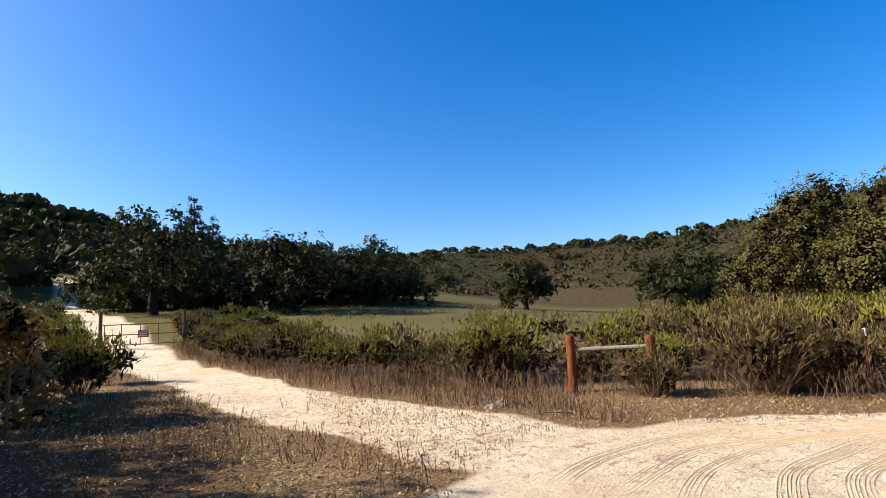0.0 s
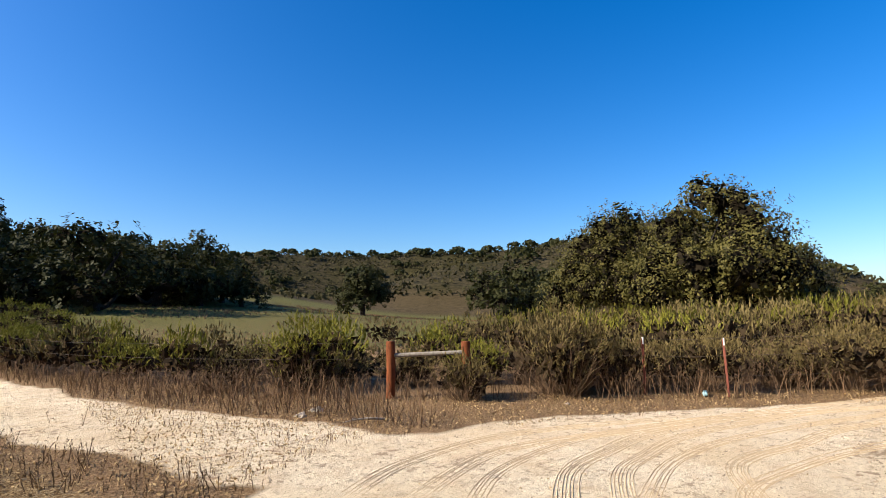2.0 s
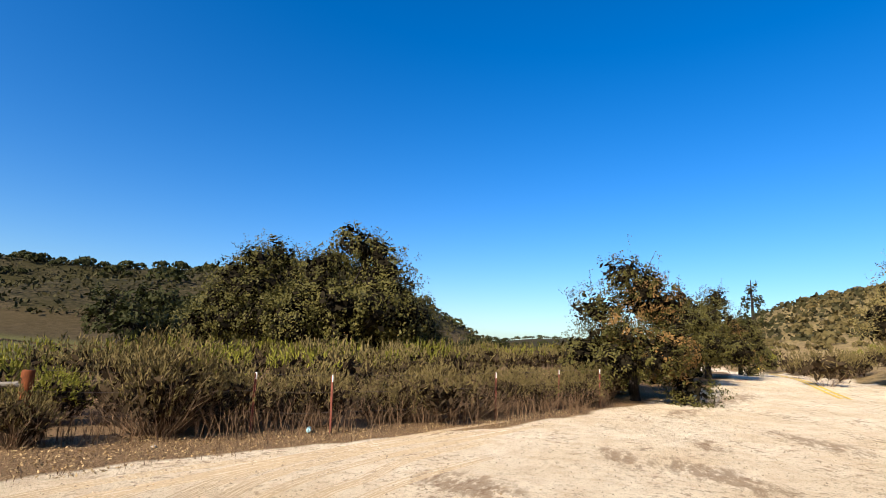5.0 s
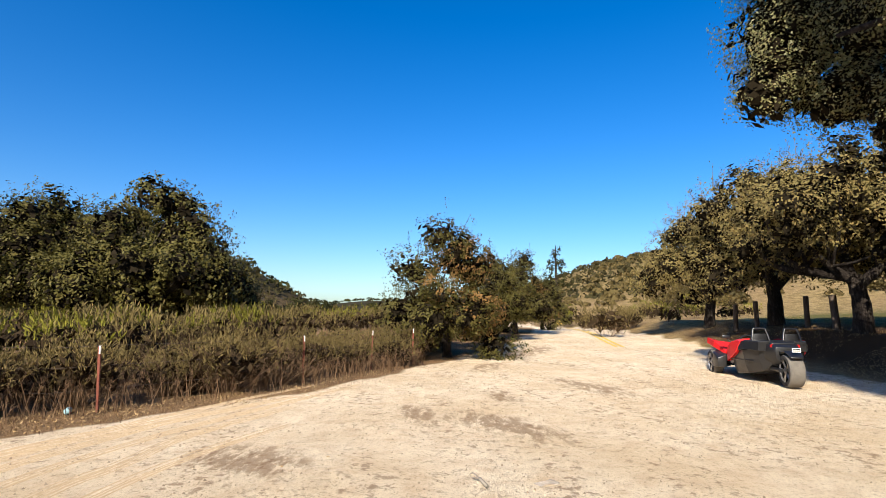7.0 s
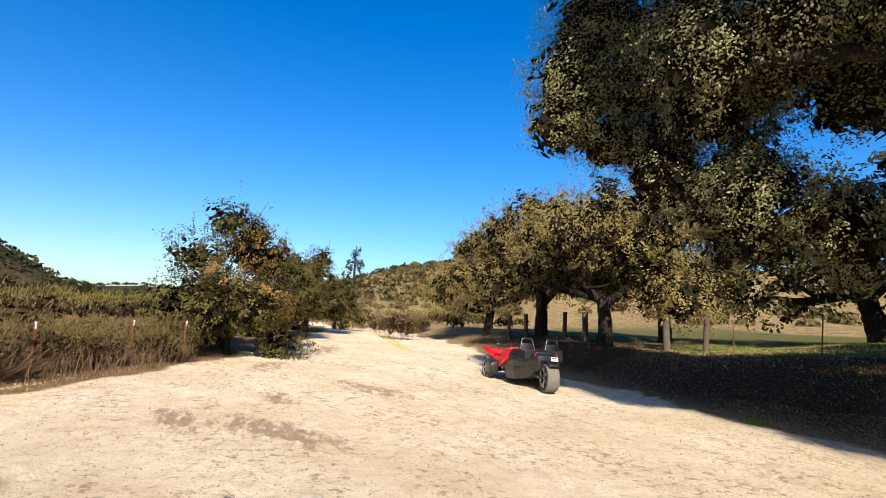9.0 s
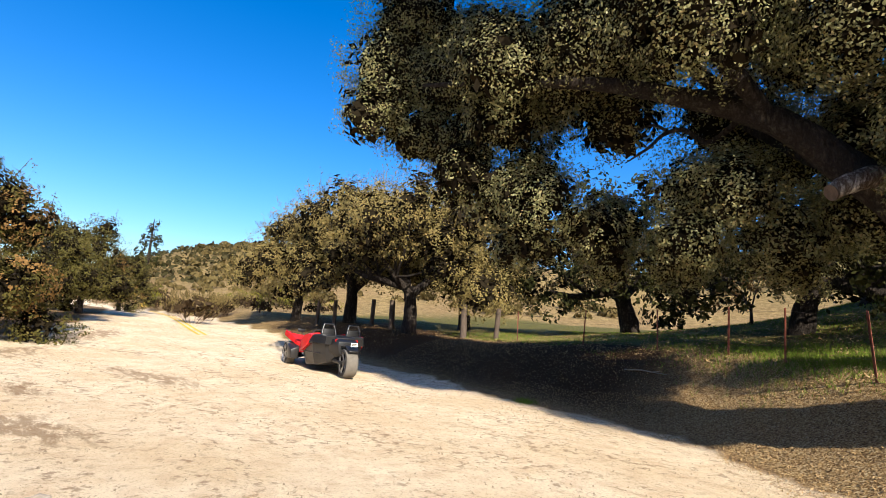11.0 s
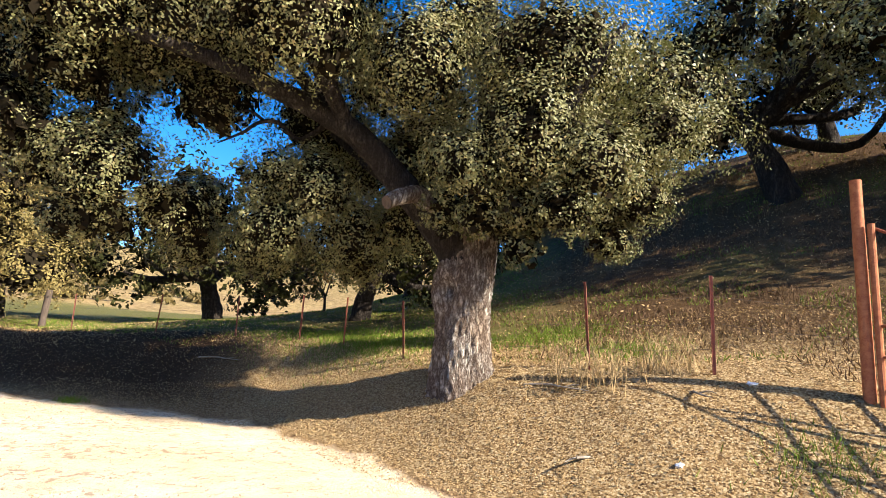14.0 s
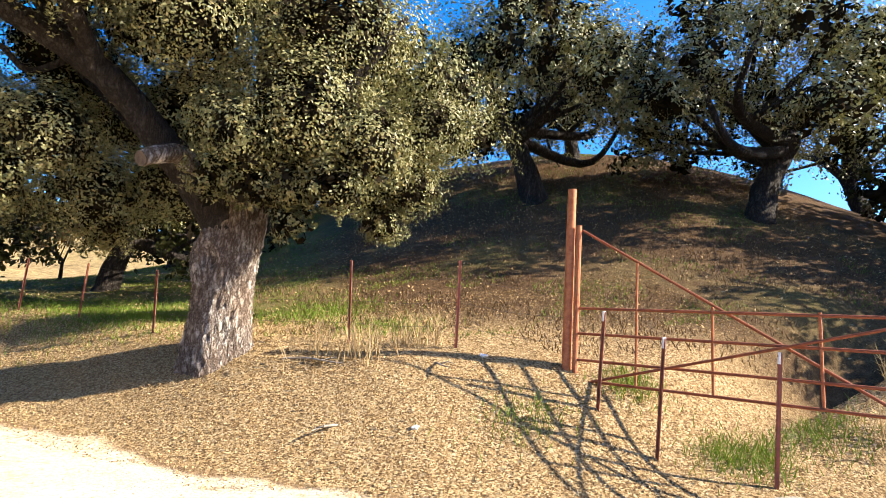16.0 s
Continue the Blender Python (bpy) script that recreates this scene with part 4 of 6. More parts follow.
sage_mid = make_bush(107, 1.25, 2.1, 40, 125, 0.062, SAGE, "olive-brown sagebrush in the thick of the brush", 8, 0.25)
broom_mid = make_bush(108, 1.45, 1.8, 40, 125, 0.062, BROOM, "yellow-green brush in the thick of the brush", 8, 0.3)
sage_far = make_bush(104, 1.3, 2.4, 24, 80, 0.07, SAGE, "dry sagebrush in the flat beyond the fence", 6, 0.1)
broom_far = make_bush(105, 1.3, 2.2, 24, 80, 0.07, BROOM, "yellow-green brush in the flat beyond the fence", 6, 0.1)
for ob, spot, s in ((sage_a, (8.6, 7.0), 0.95), (sage_b, (6.75, 7.75), 0.72), (broom_a, (5.0, 10.6), 1.0), (twig_a, (12.4, 4.4), 1.0), (sage_mid, (4.2, 14), 1), (broom_mid, (6.4, 11.8), 1), (sage_far, (14, 22), 1), (broom_far, (10, 20), 1)):
    place(ob, *spot, 0, s)
    tagged(ob, group=BUSH_GROUP)
BRUSH_X = [-3.4, -1.8, -0.5, 0.8, 2.3, 3.1, 4.2, 5.0, 6.0, 7.2, 9.3, 11.6, 13.5, 17, 19, 22, 26]
BRUSH_Y = [38, 30, 22.5, 18.7, 14.6, 12.3, 10.4, 9.3, 8.6, 7.5, 5.6, 3.6, 2.3, 0.5, -0.3, -0.9, -1.4]
r = np.random.default_rng(5)
bx, by = np.array(BRUSH_X, float), np.array(BRUSH_Y, float)
along = np.r_[0, np.cumsum(np.hypot(np.diff(bx), np.diff(by)))]
for row, (off, step) in enumerate(((0.75, 1.5), (2.0, 1.7), (3.4, 1.9), (5.0, 2.3))):
    s = 0.5 + 0.8 * r.random()
    while s < along[-1] - 1:
        x, y = float(np.interp(s, along, bx)), float(np.interp(s, along, by))
        x2, y2 = float(np.interp(s + 1, along, bx)), float(np.interp(s + 1, along, by))
        nx, ny = -(y2 - y), x2 - x
        k = math.hypot(nx, ny)
        o = off + 0.5 * (r.random() - 0.5)
        px_, py_ = x + nx / k * o, y + ny / k * o
        s += step * (0.65 + 0.7 * r.random())
        if row == 0 and 4.9 < px_ < 7.9 and py_ < 10:
            continue
        if (row == 0 and py_ < 13) or (row == 1 and 4 < px_ < 12):
            kind = (sage_a, broom_a, sage_b, sage_a, twig_a)[int(r.integers(0, 5))] if px_ < 12.5 else (twig_a, sage_b, sage_a)[int(r.integers(0, 3))]
        else:
            kind = (sage_mid, broom_mid, broom_mid, sage_mid)[int(r.integers(0, 4))] if px_ < 11 else (sage_mid, twig_a, sage_mid, sage_b)[int(r.integers(0, 4))]
        copy_at(kind, px_, py_, r.random() * 360, (0.7 if row == 0 else 0.6) + 0.45 * r.random(), 0.05, (0.72, 0.68, 0.58, 0.5)[row] + 0.36 * r.random() ** 1.5)
for i in range(230):
    x, y = 12 + 32 * r.random(), -2 + 22 * r.random()
    if y < np.interp(x, BRUSH_X, BRUSH_Y) + (6.5 if x < 12 else 4.5 if x < 26 else 2.5) or track_distance(x, y) < 3.5 or math.hypot(x, y) > 49:
        continue
    copy_at((sage_far, broom_far)[int(r.random() < 0.4)], x, y, r.random() * 360, 0.7 + 0.5 * r.random())


for i in range(16):
    y = 15 + 30 * i / 16 + r.random()
    x = float(np.interp(y, TRACK_Y, TRACK_X)) - 2.6 - (i % 3) * 1.6 - 0.6 * r.random()
    copy_at((broom_mid, sage_mid, sage_mid)[i % 3], x, y, r.random() * 360, 0.7 + 0.5 * r.random())
copy_at(broom_a, -3.1, 15.2, 40, 0.95)
copy_at(broom_mid, -2.9, 17.4, 140, 0.9)


for i in range(34):
    px_, py_ = polar(103.5 + 17 * r.random(), 30 + 42 * r.random() ** 0.8)
    copy_at((sage_far, sage_mid, broom_far)[int(r.integers(0, 3))], px_, py_, r.random() * 360, 0.6 + 0.7 * r.random())


# ---- fences ----
def t_post(x, y, height, lean=(0, 0), tip=True, z=None):
    """A steel T-post with studs and a painted tip."""
    z = z_at(x, y) if z is None else z
    root = thing("t_post", pose(x, y, z, lean[0], lean[1], 0) @ pose(0, 0, 0, 0, 0, (x * 37) % 90), "rust-red steel fence post" + (" with a white tip" if tip else ""), "fence post", "steel fence posts")
    bm = bmesh.new()
    for w, d, ox, oy in ((0.034, 0.006, 0, 0), (0.006, 0.034, 0, 0.018)):
        bmesh.ops.create_cube(bm, size=1, matrix=Matrix.Translation((ox, oy, height / 2 - 0.2)) @ Matrix.Diagonal((w, d, height + 0.4, 1)))
    for i in range(int(height / 0.09)):
        bmesh.ops.create_cube(bm, size=1, matrix=Matrix.Translation((0, -0.006, 0.1 + i * 0.09)) @ Matrix.Diagonal((0.018, 0.008, 0.02, 1)))
    part("stem", bm, RED_STEEL, root)
    if tip:
        bm = bmesh.new()
        bmesh.ops.create_cube(bm, size=1, matrix=Matrix.Translation((0, 0.006, height - 0.05)) @ Matrix.Diagonal((0.038, 0.022, 0.12, 1)))
        part("tip", bm, WHITE_TIP, root, "white painted tip")
    return root


def wire_run(points, heights, name="fence_wire", label="slack rusty fence wires strung between the posts", radius=0.0022):
    """Strands over the posts' feet; each strand is a part."""
    x, y = points[0]
    root = thing(name, Matrix(), label, "wire")
    for h in heights:
        for (ax, ay), (bx, by) in zip(points, points[1:]):
            a, b = np.array([ax, ay, z_at(ax, ay) + h]), np.array([bx, by, z_at(bx, by) + h])
            v, f = tube([a, (a + b) / 2 - np.array([0, 0, 0.03]), b], [radius] * 3, 4)
            part("strand", make_mesh("strand", v, f, WIRE), None, root)
    return root


def wood_post(name, x, y, height, radius, mat, label, lean=(0, 0), group=""):
    root = thing(name, pose(x, y, z_at(x, y), *lean, 0), label, "fence post", group)
    r = np.random.default_rng(int(abs(x * 100 + y * 10)))
    v, f = tube([(0, 0, -0.3), (0, 0, 0.2), (0.005, 0, height * 0.6), (0, 0, height - 0.015), (0, 0, height)], [radius * 1.03, radius, radius * 0.97, radius * 0.97, radius * 0.86], 14, 0.03, r)
    part("shaft", make_mesh("shaft", v, f, mat, True), None, root)
    part("top", rod((0, 0, height - 0.03), (0, 0, height + 0.002), radius * 0.93, 14), mat, root)
    return root


# the braced corner
HA, HB = (5.92, 8.87), (6.95, 7.95)
for x, y in (HA, HB):
    wood_post("brace_post", x, y, 1.0 if (x, y) == HA else 0.98, 0.085, POST_WOOD, "orange-brown treated round post of the brace", group="brace posts")
rail = thing("brace_rail", Matrix(), "weathered grey rail between the two brace posts", "rail")
part("bar", rod((*HA, z_at(*HA) + 0.76), (*HB, z_at(*HB) + 0.80), 0.04, 10), GREY_WOOD, rail)

EAST = [(9.4, 5.9), (10.1, 4.75), (13.6, 2.5), (16.3, 1.35), (17.7, 0.3)]
for i, (x, y) in enumerate(EAST):
    t_post(x, y, 1.0, ((0, 0), (2, -8), (0, -2), (1, 0), (0, 0))[i])
wire_run([(-1.9, 30.1), (0.6, 19.5), (2.4, 14.0), HA], (0.35, 0.7, 1.0))
wire_run([HB, *EAST], (0.35, 0.7, 1.0))

SOUTH = [(-0.74, -8.06), (0.63, -8.74), (3.6, -10.6), (5.24, -12.2), (6.6, -13.1), (8.6, -13.9), (11.0, -14.2), (14.0, -14.8)]
for i, (x, y) in enumerate(SOUTH):
    t_post(x, y, 1.2 if i < 2 else 1.0, (0, (1, 4, 5, 0, 0, 2, -3, 2)[i]), False)
wire_run([(-2.0, -7.35), *SOUTH], (0.3, 0.62, 0.95))
for i, (b, d, h) in enumerate(((133.4, 22.5, 1.25), (136.6, 22.8, 1.15), (128.0, 24.5, 1.2), (126.2, 25.5, 1.25), (124.2, 26.5, 1.2), (120.5, 28, 1.2), (118.8, 29, 1.15))):
    wood_post("fence_post", *polar(b, d), h, 0.13 if i in (0, 3) else 0.1, DARK_WOOD, "dark weathered wooden fence post in the grass", (0, (4, -3, 2, 5, 0, 3, -4)[i]), "wooden fence posts")


# ---- the pipe gate ----
def build_gate():
    gx, gy = -2.03, -7.33
    z = 1.12
    post = thing("gate_post", pose(gx, gy, z), "tall rust-orange steel gate post", "gate post")
    v, f = tube([(0, 0, -0.5), (0, 0, 1.2), (0.0, 0, 2.46)], [0.062, 0.06, 0.058], 14, 0.03, np.random.default_rng(3))
    part("shaft", make_mesh("shaft", v, f, RUST_PALE, True), None, post)
    d = Vector((-0.58, 0.81, 0))
    h = Vector((gx, gy, 0)) + d * 0.12
    root = thing("pipe_gate", pose(h.x, h.y, z, 0, 0, math.degrees(math.atan2(d.y, d.x))), "rusty welded pipe gate standing half open", "gate")
    part("hinge_stile", rod((0, 0, -0.1), (0, 0, 1.95), 0.035, 10), RUST_PALE, root)
    for zz in (0.86, 0.54, 0.21, -0.04):
        part("rail", rod((0, 0, zz), (4.2, 0, zz - 0.05), 0.017, 8), RUST, root)
    for s, top in ((0.78, 1.42), (1.62, 0.9), (2.6, 0.86), (4.2, 0.86)):
        part("stile", rod((s, 0, -0.05), (s, 0, top), 0.016, 8), RUST_PALE, root)
    part("brace", rod((0.02, 0.03, 1.9), (3.2, 0.03, -0.05), 0.016, 8), RUST, root)
    part("brace", rod((0.1, -0.03, -0.08), (4.2, -0.03, 1.0), 0.016, 8), RUST, root)


build_gate()
for x, y, top, lean in ((-2.08, -6.63, 1.12, (2, -4)), (-2.4, -5.98, 1.25, (2, -5)), (-3.3, -5.4, 1.3, (0, -4))):
    t_post(x, y, top, lean, True)


# ---- the roadster: x forward, y left, origin under the rear wheel ----
CAR_RED = plain("red_paint", (0.64, 0.018, 0.02), 0.25, 0.0, (0.56, 0.014, 0.016), 3)
CAR_GREY = plain("dusty_charcoal_plastic", (0.020, 0.019, 0.019), 0.32, 0.0, (0.011, 0.011, 0.012), 5)
CAR_BLACK = plain("black_plastic", (0.013, 0.013, 0.014), 0.32, 0.0, (0.008, 0.008, 0.009), 8)
TYRE = plain("dusty_tyre", (0.15, 0.135, 0.115), 0.9, 0.0, (0.10, 0.09, 0.08), 7, 0.2)
TYRE_SIDE = plain("tyre_sidewall", (0.05, 0.047, 0.043), 0.85, 0.0, (0.03, 0.028, 0.026), 8)
RIM = plain("machined_rim", (0.32, 0.31, 0.30), 0.35, 0.8, (0.22, 0.21, 0.2), 10)


def loft(sections, mat, name, parent, label="", smooth=True):
    """Closed rings of equal point counts joined and capped."""
    s = np.array(sections, float)
    m, k = s.shape[:2]
    bm = bmesh.new()
    rings = [[bm.verts.new(p) for p in ring] for ring in s]
    for a, b in zip(rings, rings[1:]):
        for i in range(k):
            bm.faces.new((a[i], a[(i + 1) % k], b[(i + 1) % k], b[i]))
    bm.faces.new(rings[0][::-1])
    bm.faces.new(rings[-1])
    bmesh.ops.recalc_face_normals(bm, faces=bm.faces)
    for f in bm.faces:
        f.smooth = smooth
    ob = part(name, bm, mat, parent, label)
    bv = ob.modifiers.new("edge", "BEVEL")
    bv.width, bv.segments, bv.limit_method = 0.012, 2, "ANGLE"
    return ob


def hull_ring(x, w, zb, zt, tuck=0.6, shoulder=0.75):
    """A car-body cross-section at x: narrow sill, widest at the shoulder, flat top."""
    zs = zb + (zt - zb) * shoulder
    half = [(w * tuck, zb), (w * 0.92, zb + (zt - zb) * 0.3), (w, zs), (w * 0.93, zt)]
    return [(x, y, z) for y, z in half] + [(x, -y, z) for y, z in reversed(half)]


def wheel(parent, x, y, radius, width, spokes, outer):
    """outer: +1 where the show side faces left."""
    root = thing("wheel", pose(x, y, radius), "", "")
    for key in ("label", "category"):
        if key in root:
            del root[key]
    root.parent = parent
    prof = [(-0.5, 0.70), (-0.5, 0.93), (-0.42, 0.985), (-0.25, 1.0), (0.25, 1.0), (0.42, 0.985), (0.5, 0.93), (0.5, 0.70)]
    seg = 48
    v = np.array([[(math.cos(a) * q * radius, w * width, math.sin(a) * q * radius) for w, q in prof] for a in np.linspace(0, 2 * np.pi, seg, endpoint=False)]).reshape(-1, 3)
    k = len(prof)
    i, j = np.meshgrid(np.arange(seg), np.arange(k - 1), indexing="ij")
    f = np.stack([i * k + j, i * k + j + 1, ((i + 1) % seg) * k + j + 1, ((i + 1) % seg) * k + j], -1).reshape(-1, 4)
    me = make_mesh("tyre", v, f, TYRE, True)
    me.materials.append(TYRE_SIDE)
    me.polygons.foreach_set("material_index", np.array([0 if 1 <= b <= 5 else 1 for b in np.tile(np.arange(k - 1), seg)], np.int32))
    part("tyre", me, None, root, "dust-covered tyre")
    bm = bmesh.new()
    bmesh.ops.create_cone(bm, cap_ends=False, segments=40, radius1=radius * 0.71, radius2=radius * 0.71, depth=width * 0.96, matrix=Matrix.Rotation(radians(90), 4, "X"))
    bmesh.ops.create_cone(bm, cap_ends=True, segments=40, radius1=radius * 0.70, radius2=radius * 0.70, depth=0.02, matrix=Matrix.Translation((0, -outer * width * 0.1, 0)) @ Matrix.Rotation(radians(90), 4, "X"))
    part("barrel", bm, CAR_BLACK, root)
    for n in range(spokes):
        for off in (-0.16, 0.16):
            a = 2 * math.pi * n / spokes
            p = Vector((math.cos(a) * 0.08, outer * width * 0.36, math.sin(a) * 0.08))
            q = Vector((math.cos(a + off) * radius * 0.69, outer * width * 0.44, math.sin(a + off) * radius * 0.69))
            part("spoke", rod(p, q, 0.017, 6, 0.013), RIM, root)
    part("hub", rod((0, outer * width * 0.3, 0), (0, outer * width * 0.42, 0), 0.075, 16), RIM, root)
    ring = bmesh.new()
    bmesh.ops.create_cone(ring, cap_ends=False, segments=40, radius1=radius * 0.72, radius2=radius * 0.68, depth=0.03, matrix=Matrix.Translation((0, outer * width * 0.46, 0)) @ Matrix.Rotation(radians(90), 4, "X"))
    part("rim_lip", ring, RIM, root)
    return root


def build_roadster():
    x0, y0 = 13.4, -8.0
    car = thing("three_wheel_roadster", pose(x0, y0, z_at(14.4, y0) - 0.01, 0, 0, -12.0), "red and charcoal open three-wheeled roadster parked on the dirt", "vehicle")
    wheel(car, 0, 0, 0.345, 0.30, 5, 1)
    wheel(car, 2.67, 0.80, 0.33, 0.235, 5, 1)
    wheel(car, 2.67, -0.80, 0.33, 0.235, 5, -1)
    loft([hull_ring(0.34, 0.26, 0.48, 0.86, 0.8), hull_ring(0.55, 0.46, 0.30, 0.90, 0.8), hull_ring(0.95, 0.66, 0.20, 0.90, 0.82), hull_ring(1.45, 0.72, 0.16, 0.80, 0.86), hull_ring(1.85, 0.62, 0.16, 0.60, 0.86), hull_ring(2.15, 0.46, 0.18, 0.54, 0.8),
          hull_ring(2.8, 0.38, 0.2, 0.54), hull_ring(3.2, 0.30, 0.24, 0.44)], CAR_GREY, "hull", car, "dusty charcoal lower body", False)
    # hood: pointed nose, rising to the dash
    hood = [[(3.28, 0.10, 0.58), (3.28, -0.10, 0.58), (3.28, -0.14, 0.42), (3.28, 0.14, 0.42)],
            [(2.95, 0.34, 0.78), (2.95, -0.34, 0.78), (2.95, -0.42, 0.52), (2.95, 0.42, 0.52)],
            [(2.45, 0.38, 0.82), (2.45, -0.38, 0.82), (2.45, -0.48, 0.54), (2.45, 0.48, 0.54)],
            [(1.85, 0.46, 0.90), (1.85, -0.46, 0.90), (1.85, -0.58, 0.60), (1.85, 0.58, 0.60)]]
    loft(hood, CAR_RED, "hood", car, "glossy red hood", False)
    for s in (1, -1):
        # front blade reaching out over the wheel, then the shoulder that rises behind the notch
        blade = [[(3.10, s * 0.26, 0.78), (3.02, s * 0.88, 0.97), (3.02, s * 0.90, 0.82), (3.10, s * 0.30, 0.58)],
                 [(2.60, s * 0.34, 0.85), (2.50, s * 0.86, 0.90), (2.50, s * 0.88, 0.73), (2.60, s * 0.38, 0.60)],
                 [(2.22, s * 0.42, 0.78), (2.10, s * 0.70, 0.66), (2.10, s * 0.70, 0.56), (2.22, s * 0.46, 0.56)]]
        loft(blade, CAR_RED, "front_panel", car, "red front panel above the wheel", False)
        side = [[(2.16, s * 0.50, 0.66), (2.16, s * 0.66, 0.64), (2.16, s * 0.66, 0.57), (2.16, s * 0.52, 0.57)],
                [(1.85, s * 0.50, 0.84), (1.85, s * 0.72, 0.79), (1.85, s * 0.75, 0.42), (1.85, s * 0.58, 0.44)],
                [(1.50, s * 0.48, 0.95), (1.50, s * 0.75, 0.90), (1.50, s * 0.79, 0.50), (1.50, s * 0.60, 0.52)],
                [(1.15, s * 0.47, 1.01), (1.15, s * 0.71, 0.97), (1.15, s * 0.76, 0.66), (1.15, s * 0.56, 0.68)],
                [(0.95, s * 0.46, 1.00), (0.95, s * 0.68, 0.975), (0.95, s * 0.71, 0.93), (0.95, s * 0.52, 0.93)]]
        loft(side, CAR_RED, "side_panel", car, "red shoulder panel", False)
        quarter = [[(1.06, s * 0.48, 0.97), (1.06, s * 0.70, 0.93), (1.06, s * 0.735, 0.72), (1.06, s * 0.54, 0.72)],
                   [(0.85, s * 0.46, 0.99), (0.85, s * 0.66, 0.955), (0.85, s * 0.69, 0.76), (0.85, s * 0.50, 0.76)],
                   [(0.40, s * 0.24, 0.97), (0.40, s * 0.48, 0.95), (0.40, s * 0.50, 0.74), (0.40, s * 0.28, 0.74)]]
        loft(quarter, CAR_BLACK, "rear_quarter", car, "glossy black rear quarter panel", False)
        loft([[(2.02, s * 0.70, 0.24), (2.02, s * 0.92, 0.26), (2.02, s * 0.92, 0.48), (2.02, s * 0.70, 0.56)],
              [(2.34, s * 0.68, 0.22), (2.34, s * 0.95, 0.24), (2.34, s * 0.95, 0.62), (2.34, s * 0.68, 0.68)]], CAR_GREY, "wheel_shroud", car, "charcoal shroud behind the front wheel")
        crease = [[(1.60, s * 0.74, 0.52), (1.60, s * 0.765, 0.52), (1.60, s * 0.765, 0.48), (1.60, s * 0.74, 0.48)], [(0.62, s * 0.53, 0.52), (0.62, s * 0.55, 0.52), (0.62, s * 0.55, 0.49), (0.62, s * 0.53, 0.49)]]
        loft(crease, CAR_BLACK, "side_crease", car)
        for zz in (0.30, 0.36, 0.42):
            part("vent_slat", rod((2.30, s * 0.56, zz), (2.30, s * 0.72, zz), 0.014, 6), CAR_BLACK, car)
        # mudguard and arms of the front wheel
        loft([[(2.32, s * 0.55, 0.30), (2.32, s * 0.70, 0.30), (2.32, s * 0.70, 0.60), (2.32, s * 0.55, 0.60)],
              [(2.42, s * 0.50, 0.25), (2.42, s * 0.76, 0.25), (2.42, s * 0.76, 0.66), (2.42, s * 0.50, 0.66)]], CAR_GREY, "mudguard", car)
        for z in (0.25, 0.42):
            part("wishbone", rod((2.55, s * 0.38, z + 0.04), (2.67, s * 0.74, z), 0.02), CAR_BLACK, car)
            part("wishbone", rod((2.85, s * 0.36, z + 0.04), (2.67, s * 0.74, z), 0.02), CAR_BLACK, car)
        # roll hoop, headrest and seat
        y = s * 0.33
        p = [(0.70, y + 0.19, 0.88), (0.74, y + 0.17, 1.05), (0.78, y + 0.13, 1.21), (0.785, y + 0.10, 1.235), (0.785, y - 0.10, 1.235), (0.78, y - 0.13, 1.21), (0.74, y - 0.17, 1.05), (0.70, y - 0.19, 0.88)]
        v, f = tube(p, [0.024] * 8, 10)
        part("roll_hoop", make_mesh("roll_hoop", v, f, CAR_BLACK, True), None, car, "black roll hoop")
        loft([[(0.80, y - 0.20, 0.60), (0.80, y + 0.20, 0.60), (0.92, y + 0.20, 0.60), (0.92, y - 0.20, 0.60)], [(0.76, y - 0.16, 1.12), (0.76, y + 0.16, 1.12), (0.84, y + 0.16, 1.12), (0.84, y - 0.16, 1.12)]], CAR_BLACK, "seat_back", car, "black padded seat back")
        part("mirror_stalk", rod((1.75, s * 0.62, 0.80), (1.80, s * 0.74, 0.98), 0.012), CAR_BLACK, car)
        loft([[(1.76, s * 0.66, 0.96), (1.76, s * 0.86, 0.97), (1.76, s * 0.86, 1.06), (1.76, s * 0.66, 1.05)], [(1.84, s * 0.69, 0.98), (1.84, s * 0.84, 0.99), (1.84, s * 0.84, 1.04), (1.84, s * 0.69, 1.03)]], CAR_BLACK, "mirror", car)
        part("tail_lamp", rod((0.26, s * 0.26, 0.86), (0.29, s * 0.26, 0.86), 0.04, 12), plain("red_lens", (0.35, 0.01, 0.01), 0.2), car)
    # rear deck between the hoops, cockpit floor, dash and steering wheel
    loft([hull_ring(0.34, 0.24, 0.86, 0.93), hull_ring(0.48, 0.34, 0.88, 0.96), hull_ring(0.74, 0.46, 0.90, 0.98)], CAR_BLACK, "rear_deck", car, "black rear deck")
    loft([hull_ring(0.16, 0.24, 0.50, 0.84), hull_ring(0.30, 0.30, 0.44, 0.90), hull_ring(0.50, 0.40, 0.40, 0.90)], CAR_BLACK, "tail_housing", car, "black housing above the rear wheel")
    loft([[(1.75, 0.5, 0.70), (1.75, -0.5, 0.70), (1.75, -0.5, 0.90), (1.75, 0.5, 0.90)], [(1.95, 0.48, 0.70), (1.95, -0.48, 0.70), (1.95, -0.48, 0.86), (1.95, 0.48, 0.86)]], CAR_BLACK, "dash", car)
    a = np.linspace(0, 2 * np.pi, 13)
    v, f = tube([(1.58 + 0.06 * math.sin(t), 0.33 + 0.17 * math.cos(t), 0.90 + 0.16 * math.sin(t)) for t in a], [0.016] * 13, 8)
    part("steering_wheel", make_mesh("steering_wheel", v, f, CAR_BLACK, True), None, car)
